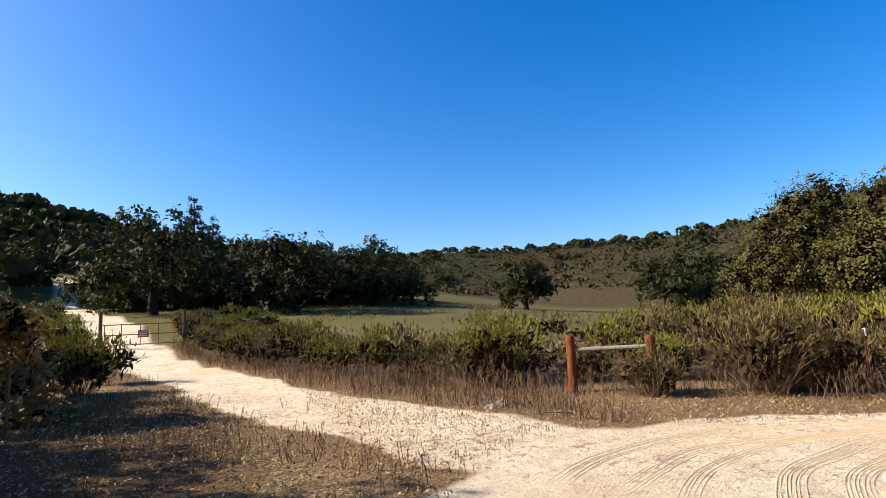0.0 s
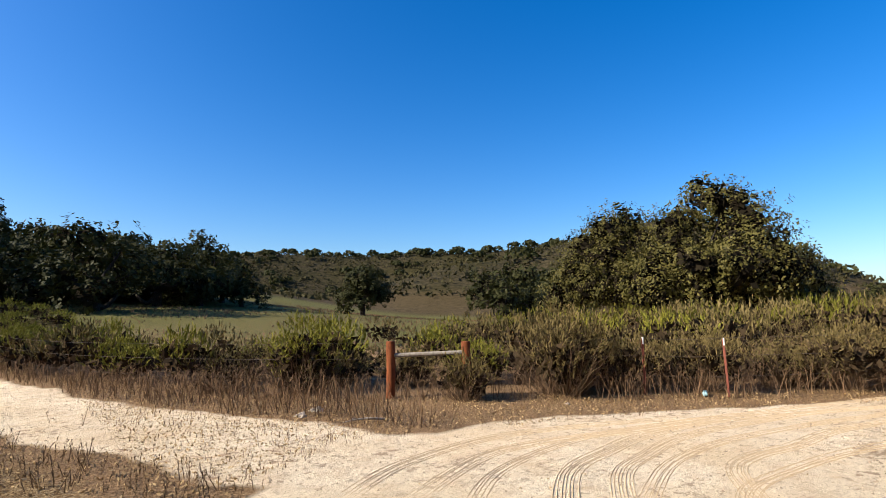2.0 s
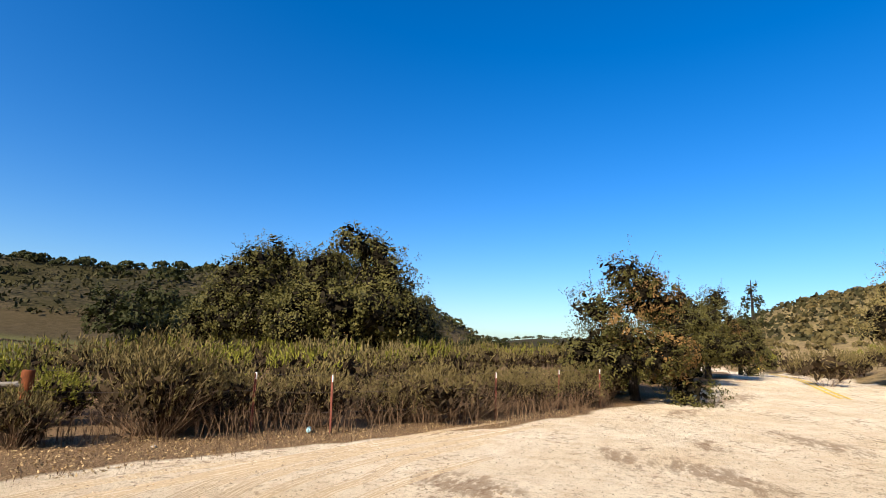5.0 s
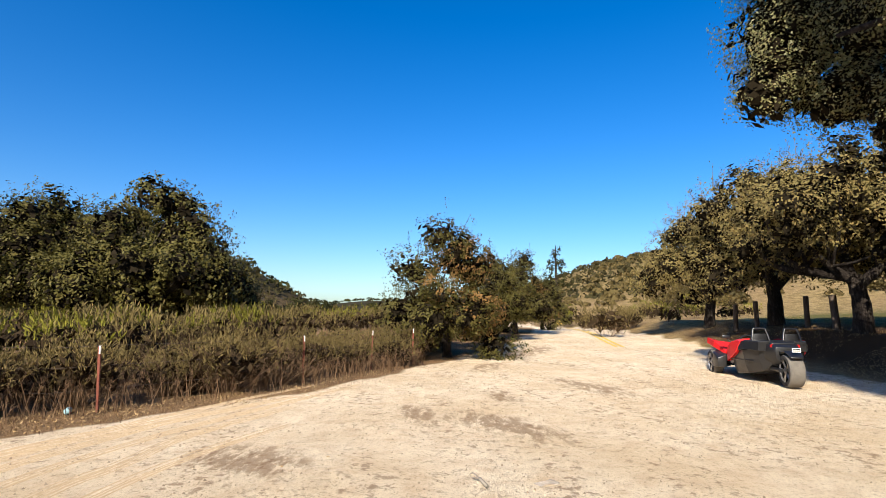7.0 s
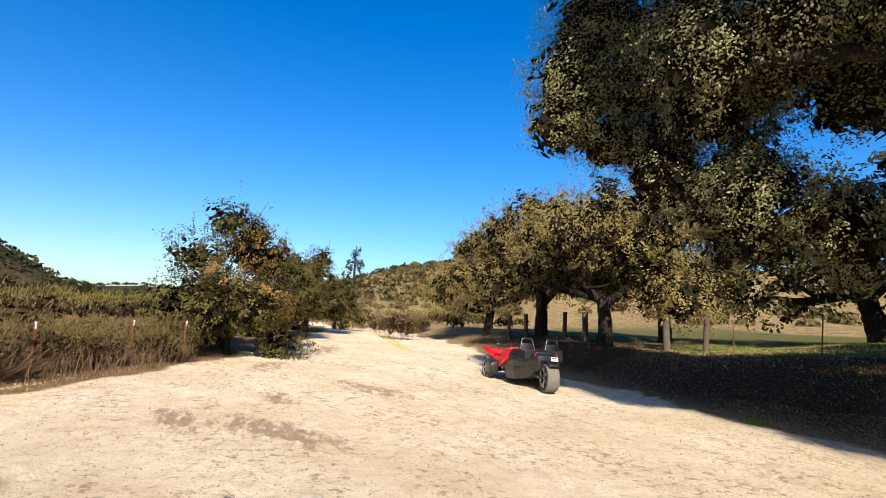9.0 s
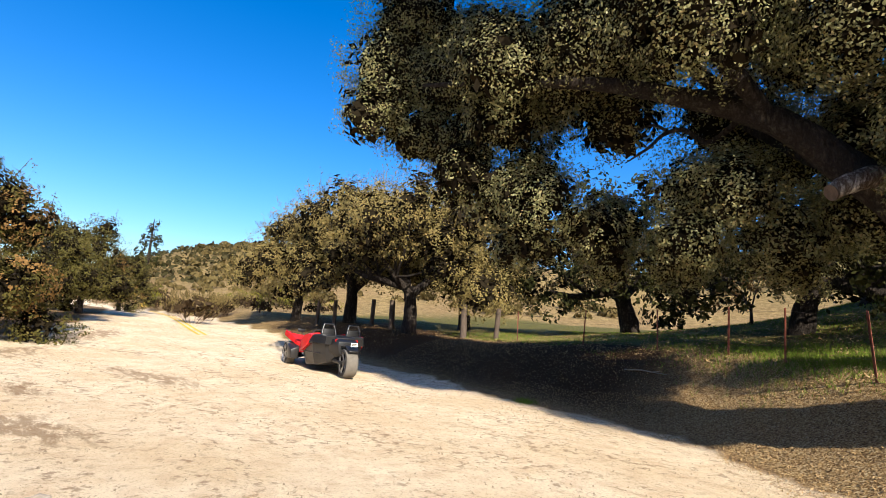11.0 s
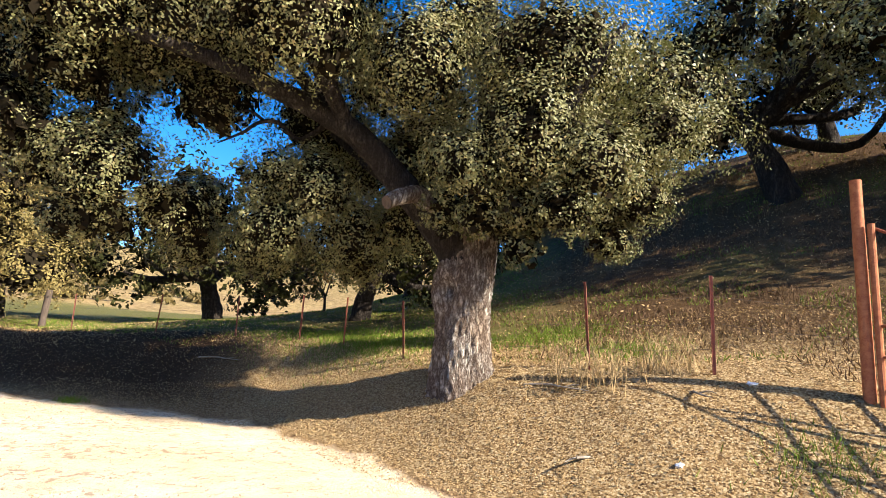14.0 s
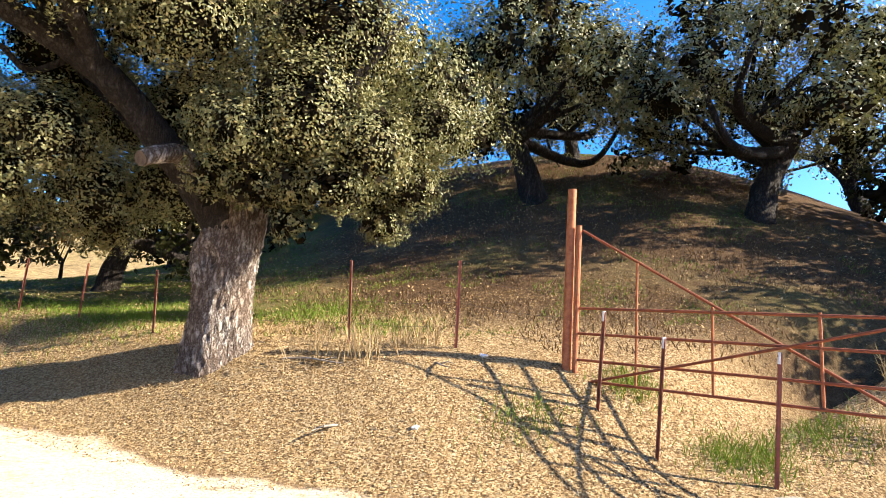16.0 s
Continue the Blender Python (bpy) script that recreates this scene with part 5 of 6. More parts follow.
    # swing arm, hugger and the small plate behind
    part("swing_arm", rod((0.55, 0.22, 0.36), (0.0, 0.20, 0.345), 0.045, 10), CAR_BLACK, car)
    part("swing_arm", rod((0.55, -0.22, 0.36), (0.0, -0.20, 0.345), 0.045, 10), CAR_BLACK, car)
    loft([[(0.30, 0.17, 0.66), (0.30, -0.17, 0.66), (0.30, -0.17, 0.74), (0.30, 0.17, 0.74)], [(-0.12, 0.16, 0.73), (-0.12, -0.16, 0.73), (-0.12, -0.16, 0.77), (-0.12, 0.16, 0.77)],
          [(-0.34, 0.12, 0.62), (-0.34, -0.12, 0.62), (-0.34, -0.12, 0.66), (-0.34, 0.12, 0.66)]], CAR_BLACK, "hugger", car)
    plate = part("plate", None or rod((-0.28, 0.0, 0.78), (-0.30, 0.0, 0.78), 0.02, 4), CAR_BLACK, car)
    bm = bmesh.new()
    bmesh.ops.create_cube(bm, size=1, matrix=Matrix.Translation((-0.31, 0, 0.80)) @ Matrix.Diagonal((0.008, 0.17, 0.09, 1)))
    part("plate_face", bm, WHITE_TIP, plate, "small white plate")
    for z in (0.82, 0.785):
        bm = bmesh.new()
        bmesh.ops.create_cube(bm, size=1, matrix=Matrix.Translation((-0.316, 0, z)) @ Matrix.Diagonal((0.003, 0.14, 0.018, 1)))
        part("plate_bar", bm, CAR_BLACK, plate)
    return car


build_roadster()


# ---- the ranch gate and old fence on the track ----
def build_track_gate():
    a, b = Vector((-1.9, 30.1, 0)), Vector((-5.4, 29.8, 0))
    za, zb = z_at(a.x, a.y), z_at(b.x, b.y)
    for p, z in ((a, za), (b, zb)):
        wood_post("gate_post", p.x, p.y, 1.7, 0.08, DARK_WOOD, "dark wooden post of the ranch gate")
    d = b - a
    root = thing("ranch_gate", pose(a.x, a.y, za, 0, 0, math.degrees(math.atan2(d.y, d.x))), "closed rusty pipe gate across the sandy track", "gate")
    n = d.length - 0.1
    for z in (0.15, 0.62, 1.1):
        part("rail", rod((0.1, 0, z), (n, 0, z + (zb - za)), 0.022, 8), RUST, root)
    for s in (0.12, 0.33, 0.55, 0.78, 0.98):
        part("stile", rod((n * s, 0, 0.1), (n * s, 0, 1.12), 0.018, 8), RUST, root)
    part("brace", rod((0.1, 0.02, 1.75), (n * 0.6, 0.02, 1.1), 0.012, 6), RUST, root)
    sign = thing("notice_board", pose(a.x + d.x * 0.5, a.y + d.y * 0.5 - 0.03, za + 0.62), "small faded red notice hung on the ranch gate", "sign")
    bm = bmesh.new()
    bmesh.ops.create_cube(bm, size=1, matrix=Matrix.Diagonal((0.46, 0.012, 0.34, 1)))
    part("panel", bm, plain("faded_red_sign", (0.36, 0.12, 0.09), 0.6), sign)
    for z in (0.08, 0.0, -0.08):
        bm = bmesh.new()
        bmesh.ops.create_cube(bm, size=1, matrix=Matrix.Translation((0, -0.008, z)) @ Matrix.Diagonal((0.32, 0.004, 0.03, 1)))
        part("text_bar", bm, WHITE_TIP, sign)


build_track_gate()
for i, (x, y, h) in enumerate(((-2.95, 10.2, 1.0), (-3.7, 10.6, 1.05), (-3.25, 12.6, 1.1), (-3.0, 11.4, 0.95), (-3.6, 14.4, 1.1), (-3.9, 16.4, 1.1), (-4.2, 18.6, 1.1))):
    t_post(x, y, h, (0, (1, -2, 2, 5, -4, 3, 0)[i]), False)
wire_run([(-3.7, 10.6), (-3.25, 12.6), (-3.6, 14.4), (-3.9, 16.4), (-4.2, 18.6), (-5.4, 29.8)], (0.4, 0.75, 1.0))
pole = thing("leaning_pole", Matrix(), "bleached wooden pole leaning on the old fence", "pole")
v, f = tube([(-3.1, 9.6, z_at(-3.1, 9.6) + 0.05), (-3.2, 12.0, z_at(-3.2, 12) + 0.55), (-3.35, 14.6, z_at(-3.35, 14.6) + 1.05)], [0.035, 0.03, 0.022], 8, 0.1, np.random.default_rng(1))
part("shaft", make_mesh("shaft", v, f, GREY_WOOD, True), None, pole)


# ---- road marking ----
YELLOW = plain("worn_yellow_paint", (0.75, 0.48, 0.03), 0.7, 0.0, (0.65, 0.42, 0.06), 4)
for off in (-0.14, 0.14):
    pts = []
    for b, d in ((108.9, 24.5), (107.0, 30), (105.3, 38), (104.0, 48), (103.0, 62), (102.0, 80)):
        x, y = polar(b, d)
        pts.append((x, y + off))
    px_, py_ = np.array(pts).T
    t = np.linspace(0, 5, 60)
    xs, ys = np.interp(t, range(6), px_), np.interp(t, range(6), py_)
    v = np.concatenate([np.stack([xs, ys - 0.06, land(xs, ys - 0.06) + 0.012], -1), np.stack([xs, ys + 0.06, land(xs, ys + 0.06) + 0.012], -1)])
    i = np.arange(59)
    line = new("centre_line", make_mesh("centre_line", v, np.stack([i, i + 1, i + 61, i + 60], -1), YELLOW))
    tagged(line, "worn yellow centre line on the dusty road", "road marking", kind="structure")


# ---- weeds, litter and small growth ----
def stuff(name, parts, mat, label, category):
    v, f = join(parts) if isinstance(parts, list) else parts
    return tagged(new(name, make_mesh(name, v, f, mat)), label, category, kind="stuff")


def stalks(x, y, height, r, leaves=5, width=0.004):
    """Dry weeds: a bent stem each with small side leaves."""
    n = len(x)
    base = np.stack([x, y, land(x, y) - 0.02], -1)
    h = height * (0.5 + 0.7 * r.random(n))[:, None]
    top = base + np.concatenate([r.normal(size=(n, 2)) * 0.22, np.ones((n, 1))], 1) * h
    side = unit(np.cross(top - base, r.normal(size=(n, 3)))) * width
    stem = np.stack([base - side * 1.6, base + side * 1.6, top + side * 0.5, top - side * 0.5], 1).reshape(-1, 3)
    k = np.repeat(np.arange(n), leaves)
    t = (0.25 + 0.75 * r.random(len(k)))[:, None]
    c = base[k] + (top - base)[k] * t
    u = unit(unit((top - base)[k]) * 0.9 + r.normal(size=(len(k), 3)) * 0.35) * h[k] * 0.13
    w = unit(np.cross(u, r.normal(size=(len(k), 3)))) * 0.0045
    lv, lf = quads(c + u * 0.8, u, w)
    return join([(stem, np.arange(len(stem)).reshape(-1, 4)), (lv, lf)])


r = np.random.default_rng(91)


def scatter(n, x0, x1, y0, y1, keep):
    x, y = x0 + (x1 - x0) * r.random(n), y0 + (y1 - y0) * r.random(n)
    k = keep(x, y)
    return x[k], y[k]


clump = lambda x, y: wave(x, y, 2.3, 4) + wave(x, y, 0.9, 9) * 0.7
brush_y = lambda x: np.interp(x, BRUSH_X, BRUSH_Y)
x, y = scatter(9000, -4, 3.4, 3.5, 26, lambda x, y: (track_distance(x, y) > 1.0 + 0.3 * clump(x, y)) & (dirt_cover(x, y) < 0.5) & (x < np.interp(y, TRACK_Y, TRACK_X)) & (clump(x, y) > -0.1))
stuff("dry_weeds", stalks(x, y, 0.20, r, 5, 0.003), DRY, "dry brown weed stalks beside the sandy track", "weeds")
x, y = scatter(42000, -3, 20, 0, 30, lambda x, y: (y > brush_y(x) - 3.6 + 0.5 * clump(x, y)) & (y < brush_y(x) + 0.8) & (dirt_cover(x, y) < 0.4) & (x > np.interp(y, TRACK_Y, TRACK_X, left=-99)) & ((x < 5.0) | (y > brush_y(x) - 0.5)) & (clump(x * 1.6, y * 1.6) > -0.75))
stuff("dry_weeds", stalks(x, y, 0.46, r, 6), DRY, "tall dry reddish-brown stalks before the brush", "weeds")
x, y = scatter(330, 0, 5.0, 4.5, 12, lambda x, y: (track_distance(x, y) < 1.4) & (clump(x * 1.7, y) > 0.62))
stuff("dry_weeds", stalks(x, y, 0.22, r, 6), DRY, "few dry weeds in the middle of the track", "weeds")
x, y = scatter(20000, 1.5, 18, -1, 12, lambda x, y: (y > np.interp(x, EDGE_N_X, EDGE_N_Y) - 0.2 + 0.25 * clump(x, y)) & (y < brush_y(x) + 0.5) & (r.random(len(x)) < 0.5))
stuff("dry_grass", stalks(x, y, 0.08, r, 3, 0.003), DRY, "short dry grass and straw along the lot's edge", "grass")


def fallen(x, y, size):
    n = len(x)
    c = np.stack([x, y, land(x, y) + 0.008 + 0.02 * r.random(n)], -1)
    nrm = unit(r.normal(size=(n, 3)) * 0.55 + np.array([0, 0, 1]))
    t = unit(np.cross(nrm, r.normal(size=(n, 3))))
    b = np.cross(nrm, t)
    ln = size * (0.6 + 0.8 * r.random(n))[:, None]
    return quads(c, t * ln, b * ln * 0.5)


edge_s = lambda x: np.interp(x, EDGE_S_X, EDGE_S_Y)
x, y = scatter(95000, -6, 11, -11.5, -4, lambda x, y: (y < edge_s(x) + 0.15 + 0.5 * clump(x, y)) & (r.random(len(x)) < 0.9))
stuff("fallen_leaves", fallen(x, y, 0.015), LITTER, "carpet of fallen tan oak leaves on the bank", "leaves")
x, y = scatter(20000, -5, 3.5, 2.5, 16, lambda x, y: (dirt_cover(x, y) < 0.5) & (x < np.interp(y, TRACK_Y, TRACK_X) - 0.5))
stuff("fallen_leaves", fallen(x, y, 0.022), LITTER, "brown leaf trash and straw beside the track", "leaves")
x, y = scatter(56000, 1.5, 16, 0, 14, lambda x, y: (y > np.interp(x, EDGE_N_X, EDGE_N_Y) - 0.1 + 0.4 * clump(x, y)) & (y < brush_y(x) + 0.3) & (r.random(len(x)) < 0.75))
stuff("fallen_leaves", fallen(x, y, 0.02), LITTER, "brown leaf trash and straw between lot and brush", "leaves")
x, y = scatter(20000, -14, 16, -22, -8, lambda x, y: (y < edge_s(x) - 2.2) & (r.random(len(x)) < 0.8))
stuff("fallen_leaves", fallen(x, y, 0.035), LITTER, "fallen leaves under the oaks on the slope", "leaves")
x, y = scatter(15000, 4.5, 17, -14, -8.5, lambda x, y: y < edge_s(x) + 0.1 + 0.3 * clump(x, y))
stuff("fallen_leaves", fallen(x, y, 0.019), LITTER, "brown leaves in the deep shade by the road", "leaves")
x, y = scatter(2500, -2, 14, -9, 5, lambda x, y: (dirt_cover(x, y) > 0.5) & (clump(x, y) > 0.5))
stuff("road_litter", fallen(x, y, 0.015), LITTER, "leaf crumbs blown over the sandy lot", "leaves")


def blades(x, y, height, width=0.006):
    n = len(x)
    base = np.stack([x, y, land(x, y) - 0.01], -1)
    h = height * (0.5 + r.random(n))[:, None]
    lean_ = np.concatenate([r.normal(size=(n, 2)) * 0.4, np.ones((n, 1))], 1)
    side = unit(np.cross(lean_, r.normal(size=(n, 3)))) * width
    top = base + lean_ * h
    v = np.stack([base - side, base + side, top + side * 0.2, top - side * 0.2], 1).reshape(-1, 3)
    return v, np.arange(len(v)).reshape(-1, 4)


fence_s = lambda x: np.interp(x, FENCE_S_X, FENCE_S_Y)
x, y = scatter(42000, 1, 20, -30, -9, lambda x, y: (y < fence_s(x) - 0.3) & (clump(x * 0.6, y * 0.6) > -0.3))
stuff("green_grass", blades(x, y, 0.06, 0.008), GREEN, "short green winter grass under the oaks", "grass")
x, y = scatter(36000, -14, 3, -22, -7.5, lambda x, y: (y < fence_s(x) - 0.4) & (clump(x, y) > -0.1))
stuff("dry_grass", blades(x, y, 0.08, 0.010), DRY, "dry brown grass on the shaded slope", "grass")
x, y = scatter(26000, -12, 2.2, -24, -8.5, lambda x, y: (y < fence_s(x) - 0.6) & (clump(x * 0.8, y * 0.8) > 0.25))
stuff("green_grass", blades(x, y, 0.07, 0.008), GREEN, "patches of green grass on the shaded slope", "grass")
x, y = scatter(22000, 13, 42, -24, -8, lambda x, y: (y < edge_s(x) - 0.1 + 0.5 * clump(x, y)) & (clump(x * 0.5, y * 0.5) > -0.5))
stuff("dry_grass", blades(x, y, 0.045, 0.008), STRAW, "golden dry grass on the shoulder beyond the road", "grass")
x, y = scatter(16000, -6, 46, 20, 80, lambda x, y: (track_distance(x, y) > 3) & (clump(x * 0.2, y * 0.2) > -0.1) & (y > brush_y(x) + 4))
stuff("dry_grass", blades(x, y, 0.16, 0.035), DRY, "dull dry grass tufts over the northern meadow", "grass")
x, y = scatter(9000, 1.5, 20, -1, 9, lambda x, y: (np.abs(y - np.interp(x, EDGE_N_X, EDGE_N_Y) - 0.15) < 0.45) & (clump(x * 2, y * 2) > 0.5))
stuff("dry_weeds", stalks(x, y, 0.13, r, 4, 0.003), DRY, "small dry weeds in patches on the lot's edge", "weeds")
for cx, cy, n, s in ((4.2, -12.0, 2600, 0.8), (5.6, -13.4, 2200, 0.9), (0.9, -11.2, 1500, 0.6), (-3.4, -5.9, 900, 0.30), (-2.7, -6.9, 500, 0.22), (-4.6, -6.0, 600, 0.35), (0.0, -9.6, 700, 0.5), (-1.2, -6.6, 300, 0.3), (9.8, -10.4, 260, 0.14)):
    stuff("grass_tuft", blades(cx + r.normal(size=n) * s, cy + r.normal(size=n) * s * 0.7, 0.09), GREEN, "bright green grass tuft on the bank", "grass")
for cx, cy, n in ((-6.3, -6.1, 70), (-6.9, -6.4, 60), (0.5, -8.2, 40), (-0.2, -8.5, 40), (-0.4, -8.3, 30), (-5.2, -5.6, 60), (1.1, -8.4, 26)):
    xx, yy = cx + r.normal(size=n) * 0.22, cy + r.normal(size=n) * 0.15
    stuff("weed_tuft", stalks(xx, yy, 0.45, r, 4), STRAW, "bleached dry weed tuft by the wire fence", "weeds")


# ---- far scrub and woods ----
def far_plants(n, size, count, keep, rmin, rmax, b0, b1, low):
    b = np.radians(b0 + (b1 - b0) * r.random(n))
    d = np.sqrt(rmin ** 2 + (rmax ** 2 - rmin ** 2) * r.random(n))
    x, y = 1 + d * np.sin(b), d * np.cos(b)
    k = keep(x, y, d)
    x, y, d = x[k], y[k], d[k]
    m = len(x)
    s = size * (0.6 + 0.8 * r.random(m))
    z = land(x, y) + s * low
    k = np.repeat(np.arange(m), count)
    u = unit(r.normal(size=(m * count, 3)))
    u[:, 2] = np.abs(u[:, 2]) * 0.9 - 0.25
    lump = (0.75 + 0.3 * r.random(m * count))[:, None]
    c = np.stack([x, y, z], -1)[k] + u * s[k][:, None] * lump * np.array([1, 1, 0.85])
    nrm = unit(u + r.normal(size=u.shape) * 0.5)
    t = unit(np.cross(nrm, r.normal(size=u.shape)))
    q = np.cross(nrm, t)
    ln = (s[k] * (0.24 if count > 8 else 0.36) * (0.7 + 0.6 * r.random(len(k))))[:, None]
    return quads(c, t * ln, q * ln * 0.8)


patchy = lambda x, y: wave(x, y, 0.045, 6) + 0.8 * wave(x, y, 0.11, 3)
rise = lambda x, y: land(x, y)
stuff("hill_scrub", far_plants(17000, 1.3, 5, lambda x, y, d: (rise(x, y) > 5.5) & (patchy(x, y) > -1.1), 95, 320, -30, 120, 0.25), SCRUB, "low olive scrub scattered over the hills", "scrub")
stuff("far_woods", far_plants(1500, 3.0, 36, lambda x, y, d: (rise(x, y) > 7) & (patchy(x, y) > 0.35), 120, 420, -45, 75, 0.6), OAK_DARK, "dark oak woods on the far hillsides", "woods")
stuff("far_woods", far_plants(420, 3.0, 90, lambda x, y, d: (rise(x, y) > 5), 75, 190, -45, 14, 0.8), OAK_DARK, "dark oak thickets on the northern slope", "woods")
stuff("thicket", far_plants(230, 2.6, 60, lambda x, y, d: d > 0, 58, 84, -11, 15, 0.6), OAK_DARK, "dark thicket under the northern oaks", "woods")
stuff("ridge_trees", far_plants(260, 2.6, 80, lambda x, y, d: rise(x, y) > 18, 190, 320, 14, 66, 0.5), OAK_DARK, "single round oaks along the ridge", "woods")
stuff("far_woods", far_plants(500, 3.2, 50, lambda x, y, d: patchy(x, y) > 0.2, 420, 900, 74, 100, 0.6), OAK_DARK, "distant specks of trees on the plain hills", "woods")
stuff("hill_scrub", far_plants(500, 1.3, 60, lambda x, y, d: (rise(x, y) > 3) & (patchy(x, y) > -0.4), 60, 180, 98, 150, 0.3), SAGE, "olive-brown brush on the eastern slope", "scrub")


# ---- wheel marks in the sand: low ridges pressed up by the tread ----
SAND_RIDGE = plain("pressed_sand", (0.64, 0.475, 0.29), 0.95, 0.0, (0.50, 0.35, 0.20), 12, 0.4)


def wheel_mark(points, ridges, gap, seed):
    q = np.random.default_rng(seed)
    p = np.array(points, float)
    n = 90
    t = np.linspace(0, len(p) - 1, n)
    i = np.clip(t.astype(int), 0, len(p) - 2)
    f = (t - i)[:, None]
    pm, pn = p[np.clip(i - 1, 0, None)], p[np.clip(i + 2, None, len(p) - 1)]
    a, b = p[i], p[i + 1]
    c = 0.5 * (2 * a + (b - pm) * f + (2 * pm - 5 * a + 4 * b - pn) * f ** 2 + (3 * a - pm - 3 * b + pn) * f ** 3)
    tan = unit(np.gradient(c, axis=0))
    nor = np.stack([-tan[:, 1], tan[:, 0]], -1)
    root = thing("wheel_mark", Matrix(), "ribbed tyre mark curving over the sandy lot", "tyre track", "tyre tracks", "structure")
    for k in range(ridges):
        mid = c + nor * ((k - (ridges - 1) / 2) * gap + 0.01 * np.cumsum(q.normal(size=n))[:, None] * 0.15)
        w = (0.006 + 0.004 * q.random(n))[:, None]
        hgt = 0.007 * np.clip(np.sin(np.linspace(0, math.pi, n)) * 2.2, 0, 1) * (0.35 + 0.65 * (q.random(n) > 0.12))
        rows = []
        for off, up in ((-1, -0.004), (0, None), (1, -0.004)):
            xy = mid + nor * w * off
            rows.append(np.stack([xy[:, 0], xy[:, 1], land(xy[:, 0], xy[:, 1]) + (hgt if up is None else up)], -1))
        v = np.concatenate(rows)
        j = np.arange(n - 1)
        fcs = np.concatenate([np.stack([j + n * m, j + 1 + n * m, j + 1 + n * (m + 1), j + n * (m + 1)], -1) for m in (0, 1)])
        part("ridge", make_mesh("ridge", v, fcs, SAND_RIDGE, True), None, root)


wheel_mark([(2.6, 4.4), (3.6, 5.0), (5.0, 5.25), (6.5, 4.9), (8.0, 4.3)], 5, 0.05, 1)
wheel_mark([(3.4, 2.2), (4.8, 3.3), (5.7, 3.6), (6.8, 3.75), (8.7, 3.5), (10.2, 3.0), (13.0, 1.6)], 7, 0.032, 2)
wheel_mark([(3.2, 2.6), (4.5, 3.65), (5.5, 3.95), (6.7, 4.1), (8.5, 3.85)], 7, 0.035, 3)
wheel_mark([(4.6, 1.9), (5.7, 2.7), (6.4, 2.85), (7.2, 2.75), (8.6, 2.65), (11.0, 1.9)], 7, 0.03, 4)
wheel_mark([(2.8, 3.9), (4.3, 4.65), (5.2, 4.7), (6.4, 4.4), (8.5, 3.8), (11.0, 2.9)], 6, 0.04, 5)
wheel_mark([(2.9, 3.3), (4.2, 4.2), (6.0, 4.5), (8.2, 4.1), (11, 3.2), (14, 1.9)], 5, 0.036, 8)
wheel_mark([(4.2, 2.7), (5.8, 3.3), (7.8, 3.2), (10.3, 2.5), (13.5, 1.2)], 6, 0.03, 9)
wheel_mark([(3.9, 1.4), (5.0, 2.3), (6.2, 2.4), (7.6, 2.2), (9.5, 1.6)], 7, 0.03, 6)


# ---- gravel on the lot ----
GRAVEL = leaf_material("gravel", [(0.12, 0.075, 0.045), (0.26, 0.18, 0.11), (0.42, 0.31, 0.20), (0.55, 0.43, 0.30)], 0.0, 0.95, 0.2, 0.0)
n = 26000
ang, rad = r.random(n) * 2 * np.pi, 1.6 + 13 * r.random(n) ** 0.8
x, y = 1.4 + rad * np.sin(ang), -0.3 + rad * np.cos(ang)
keep = (dirt_cover(x, y) > 0.6) & ((x > 0) | (y < 2)) & (clump(x * 0.7, y * 0.7) > -0.7)
x, y = x[keep], y[keep]
n = len(x)
s = (0.004 + 0.010 * r.random(n) ** 3) * (1 + np.hypot(x, y) * 0.06)
turn = r.random(n) * 2 * np.pi
z = land(x, y)
corners = [np.stack([x + np.cos(turn + k * np.pi / 2 + 0.4 * r.random(n)) * s, y + np.sin(turn + k * np.pi / 2) * s * (0.7 + 0.4 * r.random(n)), z - 0.003], -1) for k in range(4)]
peak = np.stack([x + s * 0.3 * r.normal(size=n), y + s * 0.3 * r.normal(size=n), z + s * (0.7 + 0.5 * r.random(n))], -1)
v = np.stack(corners + [peak], 1).reshape(-1, 3)
b5 = np.arange(n)[:, None] * 5
f = np.concatenate([np.concatenate([b5 + k, b5 + (k + 1) % 4, b5 + 4], 1) for k in range(4)])
stuff("gravel", (v, f), GRAVEL, "loose grit and small stones on the sandy lot", "gravel")


# ---- small loose things ----
def lump(name, x, y, size, mat, label, category, seed, flat=0.5, lift=0.0):
    q = np.random.default_rng(seed)
    bm = bmesh.new()
    bmesh.ops.create_icosphere(bm, subdivisions=2, radius=1)
    for v in bm.verts:
        v.co = Vector((v.co.x * size[0], v.co.y * size[1], v.co.z * size[2])) * (1 + 0.25 * q.normal())
    root = thing(name, pose(x, y, z_at(x, y) + lift, 0, 0, q.random() * 360), label, category)
    part("body", bm, mat, root)
    return root


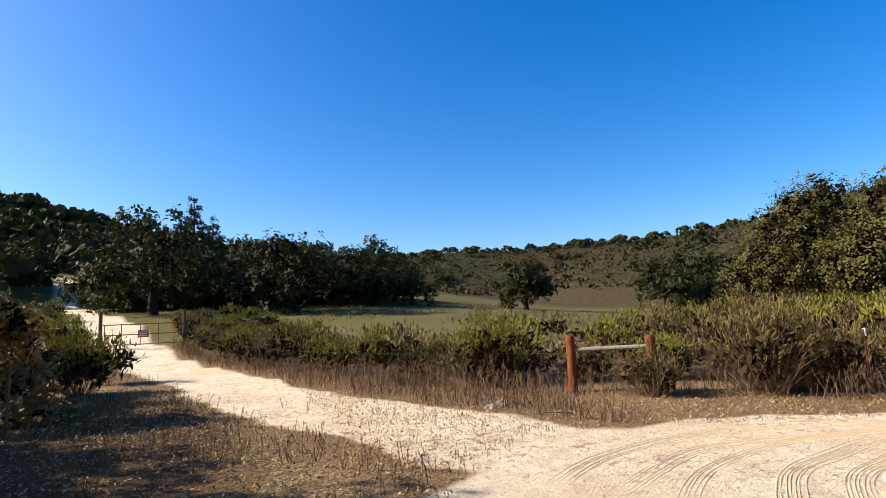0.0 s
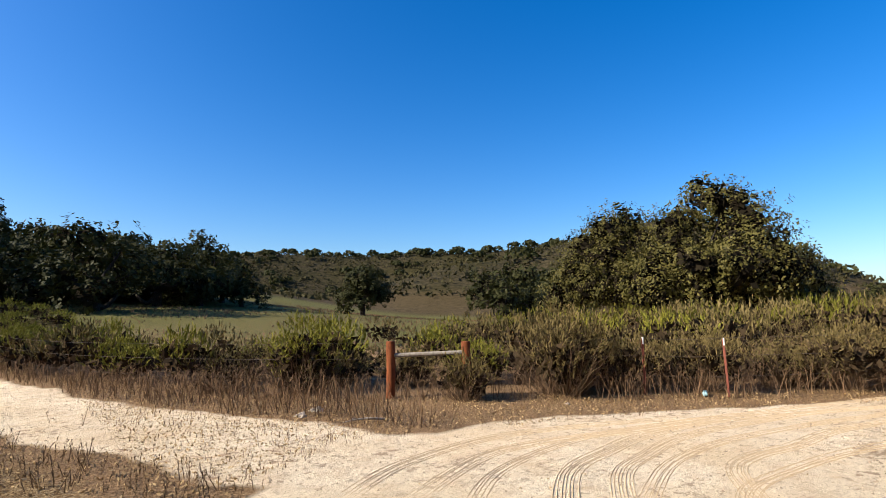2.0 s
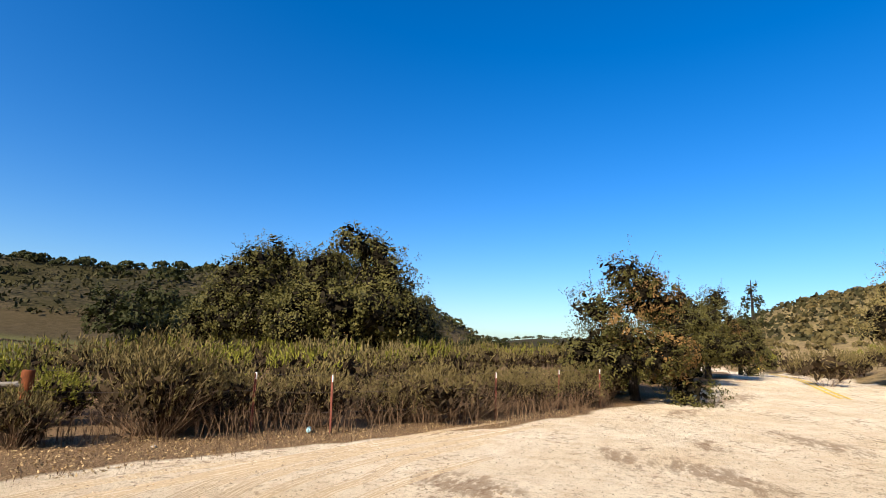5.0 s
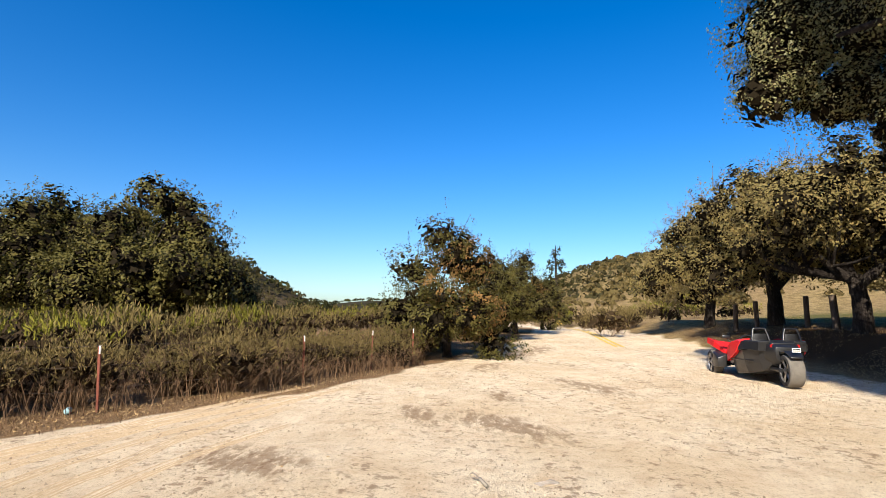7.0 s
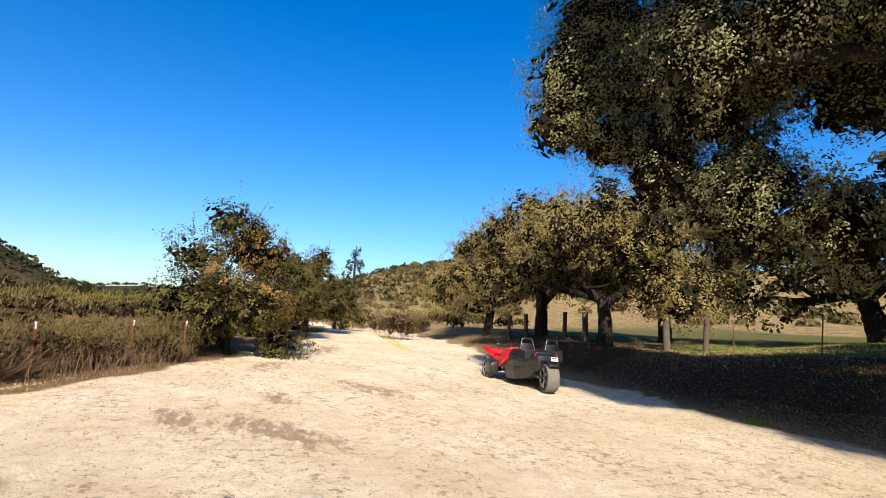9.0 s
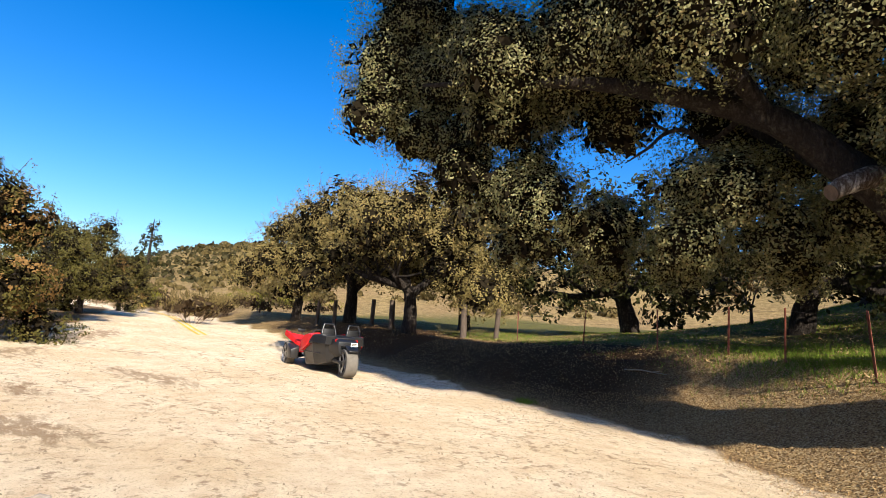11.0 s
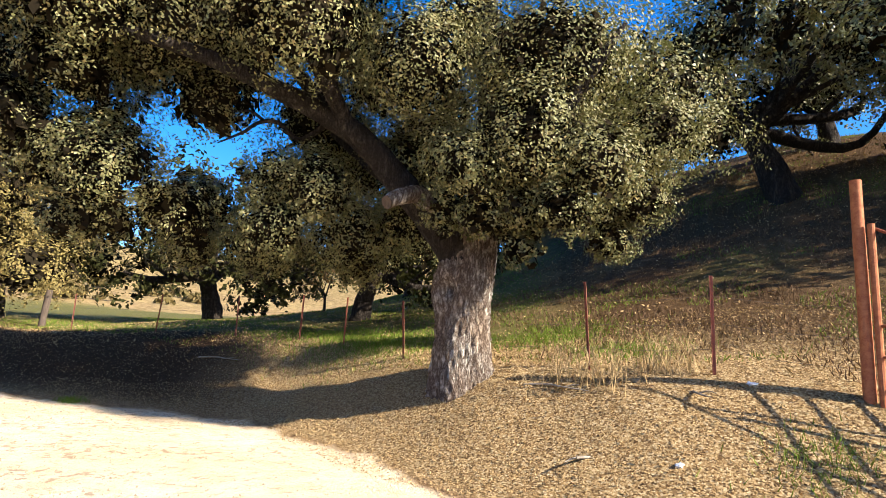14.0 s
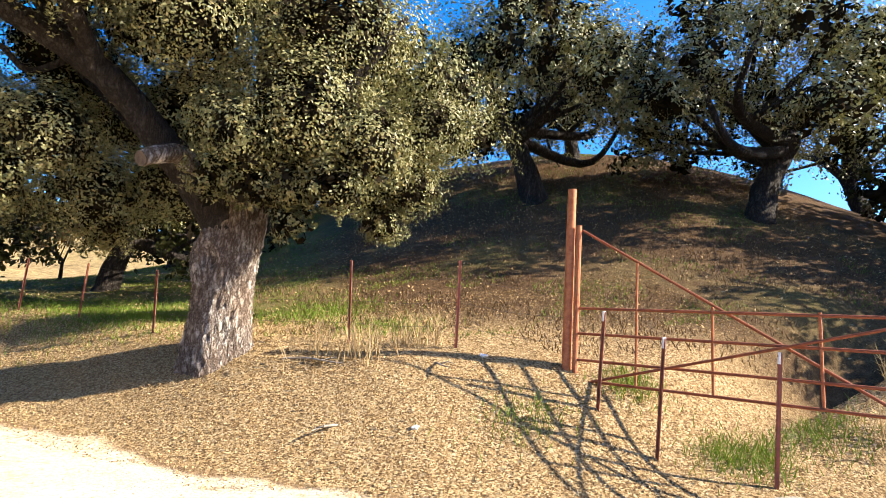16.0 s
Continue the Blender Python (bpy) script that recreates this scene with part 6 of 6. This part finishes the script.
STONE = plain("pale_stone", (0.42, 0.36, 0.29), 0.9, 0.0, (0.28, 0.23, 0.18), 12, 0.3)
PAPER = plain("crumpled_paper", (0.78, 0.78, 0.76), 0.7, 0.0, (0.6, 0.6, 0.6), 18)
lump("flat_stone", 6.62, -1.36, (0.10, 0.06, 0.025), STONE, "flat grey stone lying on the sandy lot", "stone", 1)
lump("stone", 3.9, 8.2, (0.09, 0.07, 0.06), STONE, "pale rounded stone at the brush's foot", "stone", 2)
lump("stone", 4.3, 8.5, (0.12, 0.09, 0.07), STONE, "pale rounded stone at the brush's foot", "stone", 3)
lump("stone", 7.6, 6.2, (0.05, 0.04, 0.03), STONE, "small stone on the lot's edge", "stone", 4)
lump("crumpled_paper", 0.02, -6.7, (0.05, 0.04, 0.03), PAPER, "scrap of white paper on the leafy bank", "litter", 5)
lump("crumpled_paper", -1.05, -7.75, (0.06, 0.05, 0.03), PAPER, "scrap of white paper below the wire fence", "litter", 6)
bottle = thing("plastic_bottle", pose(9.95, 5.1, z_at(9.95, 5.1) + 0.05, 0, 90, 25), "crushed pale blue plastic bottle under the brush", "litter")
v, f = tube([(0, 0, -0.12), (0, 0, -0.11), (0, 0, 0.05), (0, 0, 0.10), (0, 0, 0.13)], [0.03, 0.045, 0.045, 0.018, 0.016], 12, 0.12, np.random.default_rng(4))
part("body", make_mesh("body", v, f, plain("blue_plastic", (0.35, 0.55, 0.6), 0.3), True), None, bottle)
part("cap", rod((0, 0, 0.13), (0, 0, 0.155), 0.018, 10), PAPER, bottle)
for n, (x, y, ln, turn) in enumerate(((6.6, -0.75, 0.3, 20), (1.1, -8.3, 0.9, 150), (-0.4, -7.6, 0.6, 100), (0.9, -7.0, 0.5, 40), (-3.2, -5.2, 0.7, 10), (8.0, -12.3, 1.2, 170), (4.4, 7.2, 0.6, 160))):
    q = np.random.default_rng(n)
    stick = thing("stick", pose(x, y, z_at(x, y) + 0.02, 0, 0, turn), "dry broken branch lying on the ground", "stick", "fallen sticks")
    v, f = tube([(-ln / 2, 0, 0), (-ln / 6, 0.04 * ln, 0.03), (ln / 6, -0.03 * ln, 0.02), (ln / 2, 0.05 * ln, 0.0)], [0.018, 0.016, 0.012, 0.005], 6, 0.15, q)
    part("wood", make_mesh("wood", v, f, GREY_WOOD, True), None, stick)
    v, f = tube([(ln / 8, 0, 0.02), (ln / 4, 0.12 * ln, 0.06), (ln / 3, 0.22 * ln, 0.04)], [0.01, 0.007, 0.003], 5, 0.1, q)
    part("twig", make_mesh("twig", v, f, GREY_WOOD, True), None, stick)
